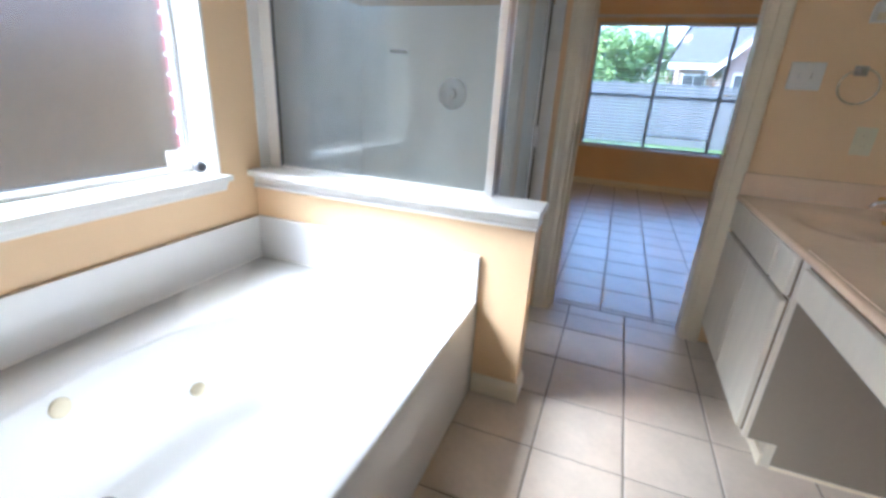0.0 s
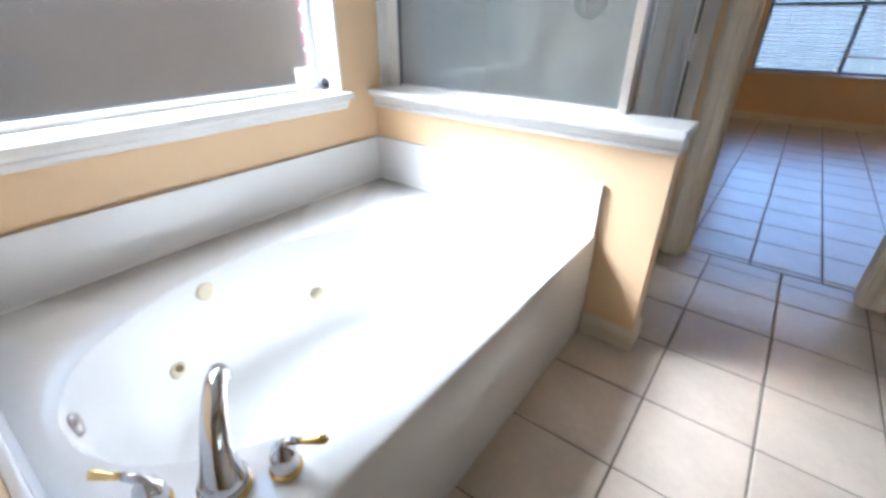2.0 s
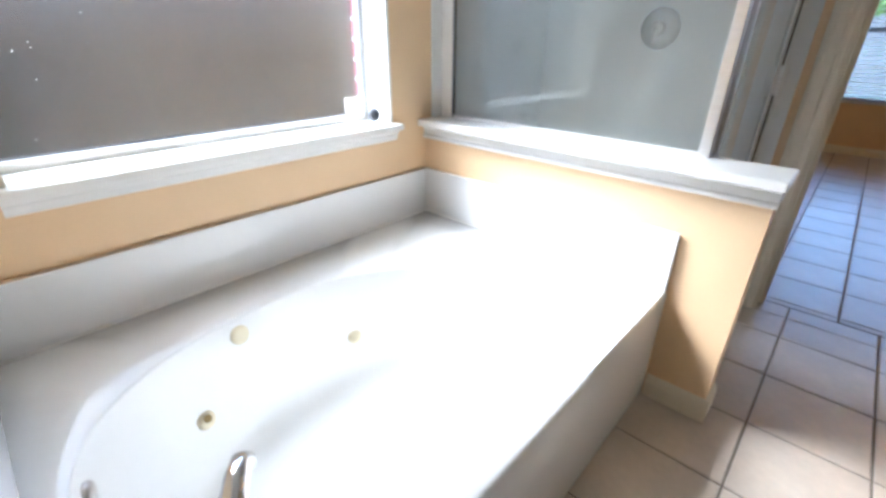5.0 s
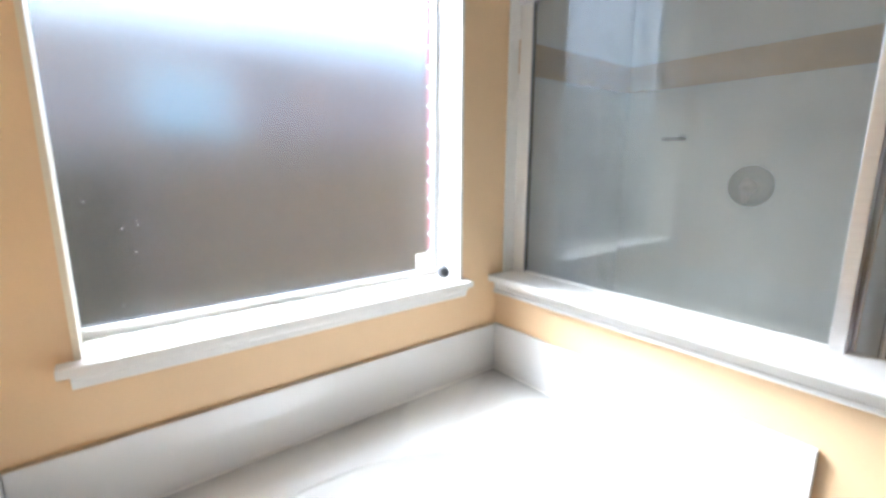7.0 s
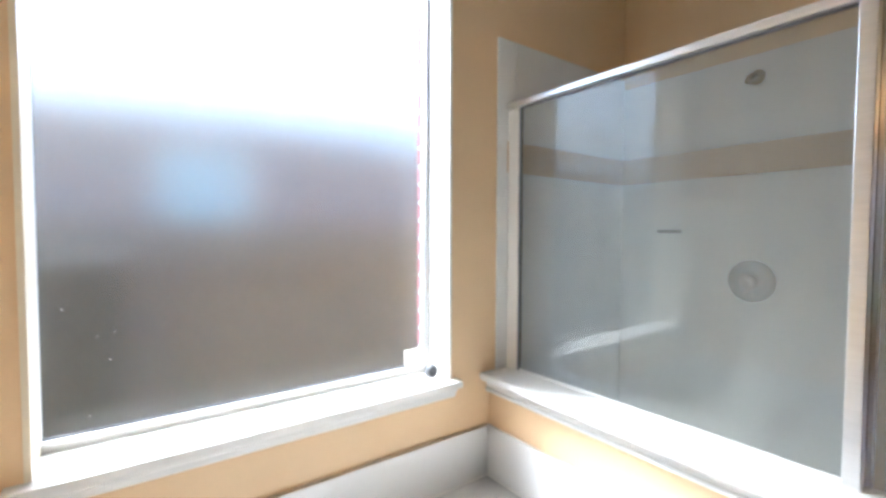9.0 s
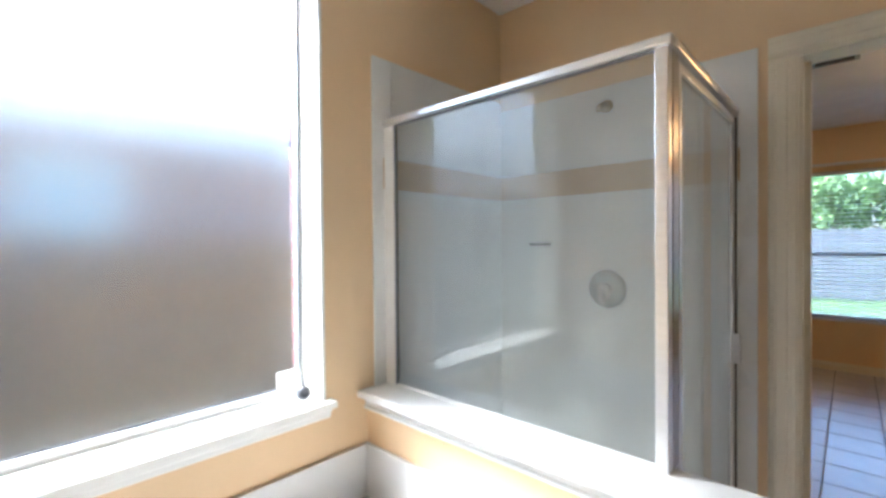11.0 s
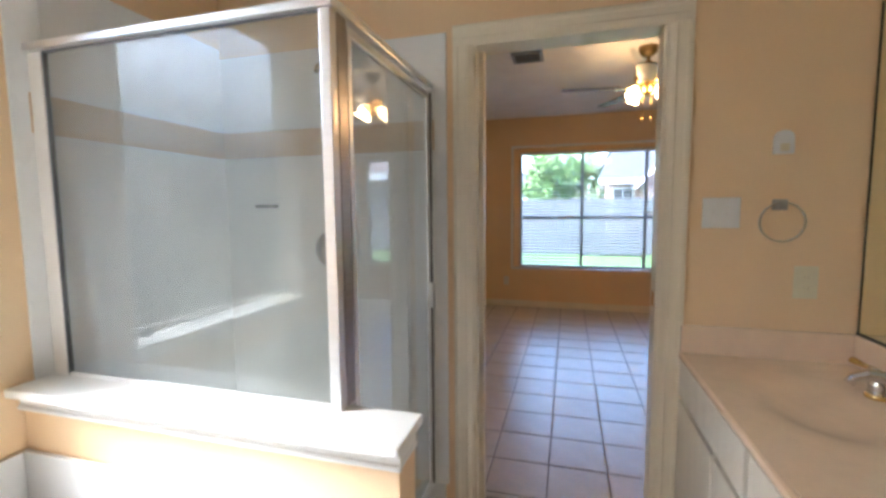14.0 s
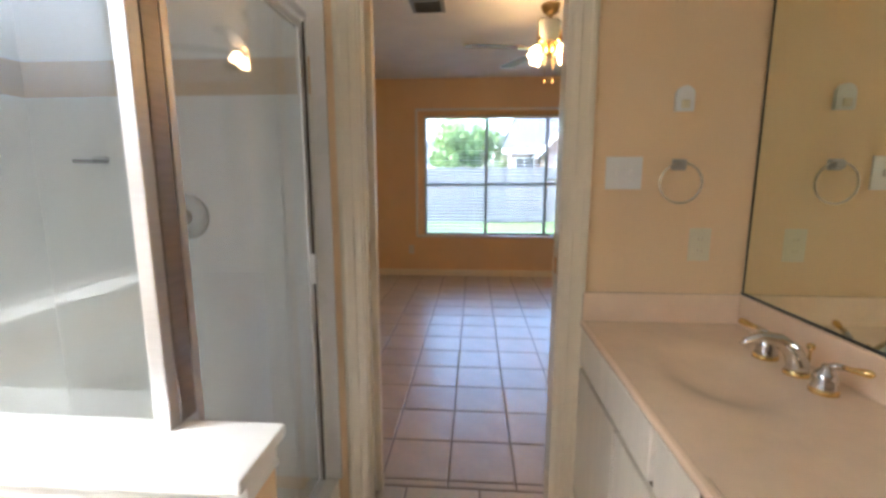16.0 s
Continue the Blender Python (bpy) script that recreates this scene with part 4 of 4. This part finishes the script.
def fence(name, p0, p1, top, mat, label, width=0.14):
    p0, p1 = Vector(p0), Vector(p1)
    run = p1 - p0
    n = int(run.length / (width + 0.008))
    d = run.normalized()
    out = Vector((-d.y, d.x, 0))
    th = thing(name, (*((p0 + p1) / 2).xy, GROUND), label, "fence")
    yaw = math.atan2(d.y, d.x)
    rnd = random.Random(5)
    turn = Matrix.Translation(p0) @ Matrix.Rotation(yaw, 4, "Z")
    meshes = []
    for k in range(4):
        bm = bmesh.new()
        h = top + (k - 1.5) * 0.012
        pts = [(0, GROUND + 0.03), (width, GROUND + 0.03), (width, h - 0.03), (width - 0.03, h), (0.03, h), (0, h - 0.03)]
        sides = [[bm.verts.new((u, vv, w)) for u, w in pts] for vv in (0, 0.018)]
        bm.faces.new(sides[0])
        bm.faces.new(sides[1])
        for i in range(6):
            bm.faces.new((sides[0][i], sides[0][(i + 1) % 6], sides[1][(i + 1) % 6], sides[1][i]))
        bmesh.ops.recalc_face_normals(bm, faces=bm.faces)
        me = bpy.data.meshes.new("picket")
        bm.to_mesh(me)
        bm.free()
        me.materials.append(mat)
        meshes.append(me)
    for i in range(n):
        o = new("picket", meshes[rnd.randrange(4)])
        o.parent = th
        o.matrix_local = Matrix.Translation(-th.location) @ turn @ Matrix.Translation((i * (width + 0.008), rnd.uniform(-0.004, 0.004), 0))
    for zz in (GROUND + 0.35, top - 0.35):
        bm = one(0, run.length, 0.024, 0.065, zz, zz + 0.09)
        bmesh.ops.transform(bm, matrix=turn, verts=bm.verts)
        part("rail", bm, mat, th)
    return th


fence("back_fence", (-8, 16.6, 0), (12, 16.6, 0), 1.68, FENCE, "weathered grey wooden picket fence behind the lawn")
fence("garden_gate", (3.62, 16.40, 0), (5.0, 16.40, 0), 1.27, BROWN_FENCE, "low brown wooden gate standing before the back fence", 0.11)
fence("side_fence", (-3.1, 9.0, 0), (-3.1, -4.5, 0), 1.45, BROWN_FENCE, "dark brown wooden fence beside the house")


ub = thing("utility_box", (-2.62, 0.45, GROUND), "dark grey utility box standing by the side fence", "utility box")
part("housing", one(-2.80, -2.45, 0.28, 0.62, GROUND, 1.22, 0.02), DARKBOX, ub)
part("lid", one(-2.82, -2.43, 0.26, 0.64, 1.22, 1.25, 0.01), DARKBOX, ub)


def solid(points, depth):
    """A prism: a closed outline of (x, z) swept along y between two depths."""
    bm = bmesh.new()
    sides = [[bm.verts.new((x, y, z)) for x, z in points] for y in depth]
    bm.faces.new(sides[0])
    bm.faces.new(sides[1])
    n = len(points)
    for i in range(n):
        bm.faces.new((sides[0][i], sides[0][(i + 1) % n], sides[1][(i + 1) % n], sides[1][i]))
    return bm


def slope(a, b, c, d, t=0.08):
    """A roof slab over four corners."""
    bm = bmesh.new()
    low = [bm.verts.new(p) for p in (a, b, c, d)]
    high = [bm.verts.new(Vector(p) + Vector((0, 0, t))) for p in (a, b, c, d)]
    bm.faces.new(low)
    bm.faces.new(high)
    for i in range(4):
        bm.faces.new((low[i], low[(i + 1) % 4], high[(i + 1) % 4], high[i]))
    return bm


def house_window(parent, axis, at, w, h):
    x, y, z = at
    if axis == "y":
        f = part("window", boxes((x - w / 2 - 0.06, x + w / 2 + 0.06, y - 0.05, y - 0.002, z - 0.06, z), (x - w / 2 - 0.06, x + w / 2 + 0.06, y - 0.05, y - 0.002, z + h, z + h + 0.06), (x - w / 2 - 0.06, x - w / 2, y - 0.05, y - 0.002, z, z + h), (x + w / 2, x + w / 2 + 0.06, y - 0.05, y - 0.002, z, z + h), (x - 0.02, x + 0.02, y - 0.045, y - 0.002, z, z + h)), FASCIA, parent)
        part("pane", one(x - w / 2, x + w / 2, y - 0.02, y - 0.004, z, z + h), DARKPANE, f)
    else:
        f = part("window", boxes((x + 0.002, x + 0.05, y - w / 2 - 0.06, y + w / 2 + 0.06, z - 0.06, z), (x + 0.002, x + 0.05, y - w / 2 - 0.06, y + w / 2 + 0.06, z + h, z + h + 0.06), (x + 0.002, x + 0.05, y - w / 2 - 0.06, y - w / 2, z, z + h), (x + 0.002, x + 0.05, y + w / 2, y + w / 2 + 0.06, z, z + h)), FASCIA, parent)
        part("pane", one(x + 0.004, x + 0.02, y - w / 2, y + w / 2, z, z + h), PALEPANE, f)


DARKPANE = material("dark_house_pane", (0.05, 0.06, 0.07), 0.08, vary=0.1)
PALEPANE = material("pale_house_pane", (0.42, 0.52, 0.54), 0.3, vary=0.05)
nh = thing("neighbour_house", (6, 27, GROUND), "pink brick house with a grey gabled roof beyond the fence", "house")
part("wall", one(2.4, 14, 24.5, 32, GROUND, 2.75), PINK_BRICK, nh)
part("wall", solid([(3.9, GROUND), (8.1, GROUND), (8.1, 2.75), (6.0, 4.95), (3.9, 2.75)], (22.5, 24.5)), PINK_BRICK, nh)
part("roof", slope((1.9, 24.0, 2.70), (14.5, 24.0, 2.70), (14.5, 28.3, 6.4), (3.6, 28.3, 6.4)), SHINGLE, nh)
part("roof", slope((1.9, 32.5, 2.70), (14.5, 32.5, 2.70), (14.5, 28.3, 6.4), (3.6, 28.3, 6.4)), SHINGLE, nh)
part("roof", slope((3.4, 22.1, 2.28), (6.0, 22.1, 5.0), (6.0, 26.5, 5.0), (3.4, 26.5, 2.28)), SHINGLE, nh)
part("roof", slope((8.6, 22.1, 2.28), (6.0, 22.1, 5.0), (6.0, 26.5, 5.0), (8.6, 26.5, 2.28)), SHINGLE, nh)
part("fascia", slope((3.35, 22.02, 2.15), (6.0, 22.02, 4.90), (6.0, 22.09, 4.90), (3.35, 22.09, 2.15), 0.22), FASCIA, nh)
part("fascia", slope((8.65, 22.02, 2.15), (6.0, 22.02, 4.90), (6.0, 22.09, 4.90), (8.65, 22.09, 2.15), 0.22), FASCIA, nh)
part("fascia", one(1.9, 14.5, 23.93, 23.99, 2.55, 2.78), FASCIA, nh)
house_window(nh, "y", (4.8, 22.5, 1.0), 0.9, 1.3)
house_window(nh, "y", (3.1, 24.5, 1.0), 0.9, 1.3)
ph = thing("neighbour_porch_house", (9, 19, GROUND), "brick house with brown hipped roof and white eaves", "house")
part("wall", one(5.6, 13, 18.0, 24, GROUND, 2.70), PINK_BRICK, ph)
part("roof", slope((5.0, 17.4, 2.75), (13.5, 17.4, 2.75), (13.5, 21, 5.6), (7.2, 21, 5.6)), BROWN_SHINGLE, ph)
part("roof", slope((5.0, 17.4, 2.75), (7.2, 21, 5.6), (7.2, 21.2, 5.6), (5.0, 24.5, 2.75)), BROWN_SHINGLE, ph)
part("fascia", one(4.95, 13.5, 17.32, 17.39, 2.58, 2.84), FASCIA, ph)
house_window(ph, "y", (6.9, 18.0, 0.9), 1.3, 1.4)
fh = thing("neighbour_far_house", (-5, 38, GROUND), "low house with a pale grey hipped roof far behind the tree", "house")
part("wall", one(-10, -1.1, 34.2, 42, GROUND, 2.10), PINK_BRICK, fh)
part("roof", slope((-10.5, 33.7, 2.10), (-0.6, 33.7, 2.10), (-2.6, 38, 4.3), (-8.5, 38, 4.3)), SHINGLE, fh)
part("roof", slope((-0.6, 33.7, 2.10), (-2.6, 37.9, 4.3), (-2.6, 38.1, 4.3), (-0.6, 42.4, 2.10)), SHINGLE, fh)
part("fascia", one(-10.5, -0.6, 33.62, 33.69, 1.95, 2.18), FASCIA, fh)
house_window(fh, "y", (-2.2, 34.2, 0.8), 0.9, 1.2)
sh2 = thing("neighbour_side_house", (-7, 2, GROUND), "pale brick house close beside the tub window", "house")
part("wall", one(-12, -5.8, -9, 12, GROUND, 2.70), PINK_BRICK, sh2)
part("fascia", one(-5.45, -5.40, -9.4, 12.4, 2.58, 2.78), FASCIA, sh2)
part("roof", slope((-5.4, -9.4, 2.73), (-5.4, 12.4, 2.73), (-9.0, 12.4, 4.2), (-9.0, -9.4, 4.2)), SHINGLE, sh2)
house_window(sh2, "x", (-5.8, 1.45, 1.58), 0.85, 0.70)


def tree(at, height, spread, seed, label):
    rnd = random.Random(seed)
    th = thing("tree", at, label, "tree")
    x, y, z = at
    bm = bmesh.new()
    tube(bm, [(x, y, z), (x + 0.05, y, z + height * 0.3), (x - 0.08, y, z + height * 0.55), (x, y, z + height * 0.85)], [0.22, 0.17, 0.11, 0.03], 10)
    ends = []
    for i in range(9):
        a = rnd.uniform(0, 6.28)
        s = Vector((x, y, z + height * rnd.uniform(0.3, 0.6)))
        e = s + Vector((math.cos(a) * spread * rnd.uniform(0.4, 0.8), math.sin(a) * spread * rnd.uniform(0.4, 0.8), height * rnd.uniform(0.15, 0.35)))
        tube(bm, [s, (s + e) / 2 + Vector((0, 0, 0.15)), e], [0.07, 0.045, 0.015], 6)
        ends.append(e)
    part("trunk", bm, BARK, th)
    verts, faces = [], []
    centres = ends + [Vector((x, y, z + height * 0.64)) + Vector((rnd.gauss(0, spread * 0.35), rnd.gauss(0, spread * 0.3), rnd.gauss(0, height * 0.10))) for _ in range(40)]
    for c in centres:
        r = spread * rnd.uniform(0.16, 0.32)
        for _ in range(230):
            v = Vector((rnd.gauss(0, 1), rnd.gauss(0, 1), rnd.gauss(0, 0.8))).normalized() * r * rnd.uniform(0.5, 1.05)
            p = c + v
            s = rnd.uniform(0.07, 0.13)
            u = Vector((rnd.gauss(0, 1), rnd.gauss(0, 1), rnd.gauss(0, 1))).normalized()
            w = u.orthogonal().normalized()
            k = len(verts)
            verts += [p - u * s, p + w * s * 0.55, p + u * s, p - w * s * 0.55]
            faces.append((k, k + 1, k + 2, k + 3))
    me = bpy.data.meshes.new("crown")
    me.from_pydata([v - Vector(at) for v in verts], [], faces)
    me.materials.append(LEAF)
    crown = new("crown", me)
    crown.parent = th
    return th


tree((-0.25, 27, GROUND), 5.0, 2.7, 3, "round leafy green tree behind the back fence")
tree((-6.5, 30, GROUND), 6.0, 2.6, 4, "leafy green tree behind the back fence")

# ---- brick reveal outside the tub window ----
rev = thing("brick_reveal", (-1.36, 1.68, 0.6), "red brick return with pale mortar beside the window", "brickwork", kind="structure")
part("mortar", boxes((-1.350, SHELL - 0.001, 1.602, 1.80, 0.3, 2.6)), MORTAR, rev)
first = None
for i in range(30):
    zz = 0.40 + i * 0.0735
    if first is None:
        first = part("brick", one(-1.355, SHELL - 0.003, 1.597, 1.66, zz, zz + 0.060, 0.003), BRICK, rev)
    else:
        o = new("brick", first.data)
        o.parent = rev
        o.location = (0, 0, i * 0.0735)

# ---- floor tiles ----
TILES = {}


def tile_mesh(w, d):
    key = (round(w, 3), round(d, 3))
    if key not in TILES:
        bm = bmesh.new()
        e, g = 0.004, 0.0
        low = [bm.verts.new(p) for p in ((0, 0, -0.006), (w, 0, -0.006), (w, d, -0.006), (0, d, -0.006))]
        mid = [bm.verts.new(p) for p in ((0, 0, -0.0025), (w, 0, -0.0025), (w, d, -0.0025), (0, d, -0.0025))]
        top_ = [bm.verts.new(p) for p in ((e, e, 0), (w - e, e, 0), (w - e, d - e, 0), (e, d - e, 0))]
        for a, b in ((low, mid), (mid, top_)):
            for k in range(4):
                bm.faces.new((a[k], a[(k + 1) % 4], b[(k + 1) % 4], b[k]))
        bm.faces.new(top_)
        bmesh.ops.recalc_face_normals(bm, faces=bm.faces)
        me = bpy.data.meshes.new("tile")
        bm.to_mesh(me)
        bm.free()
        me.materials.append(TILE)
        TILES[key] = me
    return TILES[key]


def lay_tiles(parent, xa, xb, ya, yb, gx, gy, pitch, joint=0.006):
    """Lays square tiles over a rectangle, their joints through (gx, gy), cut at the edges."""
    i = math.floor((xa - gx) / pitch)
    while gx + i * pitch < xb:
        j = math.floor((ya - gy) / pitch)
        while gy + j * pitch < yb:
            u0, u1 = max(xa, gx + i * pitch + joint / 2), min(xb, gx + (i + 1) * pitch - joint / 2)
            v0, v1 = max(ya, gy + j * pitch + joint / 2), min(yb, gy + (j + 1) * pitch - joint / 2)
            if u1 - u0 > 0.02 and v1 - v0 > 0.02:
                o = new("tile", tile_mesh(u1 - u0, v1 - v0))
                o.parent = parent
                o.location = (u0, v0, 0)
            j += 1
        i += 1


lay_tiles(floor, TUB_X - 0.06, EAST, SOUTH, NORTH - 0.001, 0.270, 1.567, 0.314)
lay_tiles(floor, DOOR_L - 0.02, DOOR_R + 0.02, NORTH + 0.001, 2.812, 0.270, 1.567, 0.314)
lay_tiles(bed_floor, -1.75, 3.39, 2.822, BED_N - 0.002, 0.447, 2.862, 0.297)
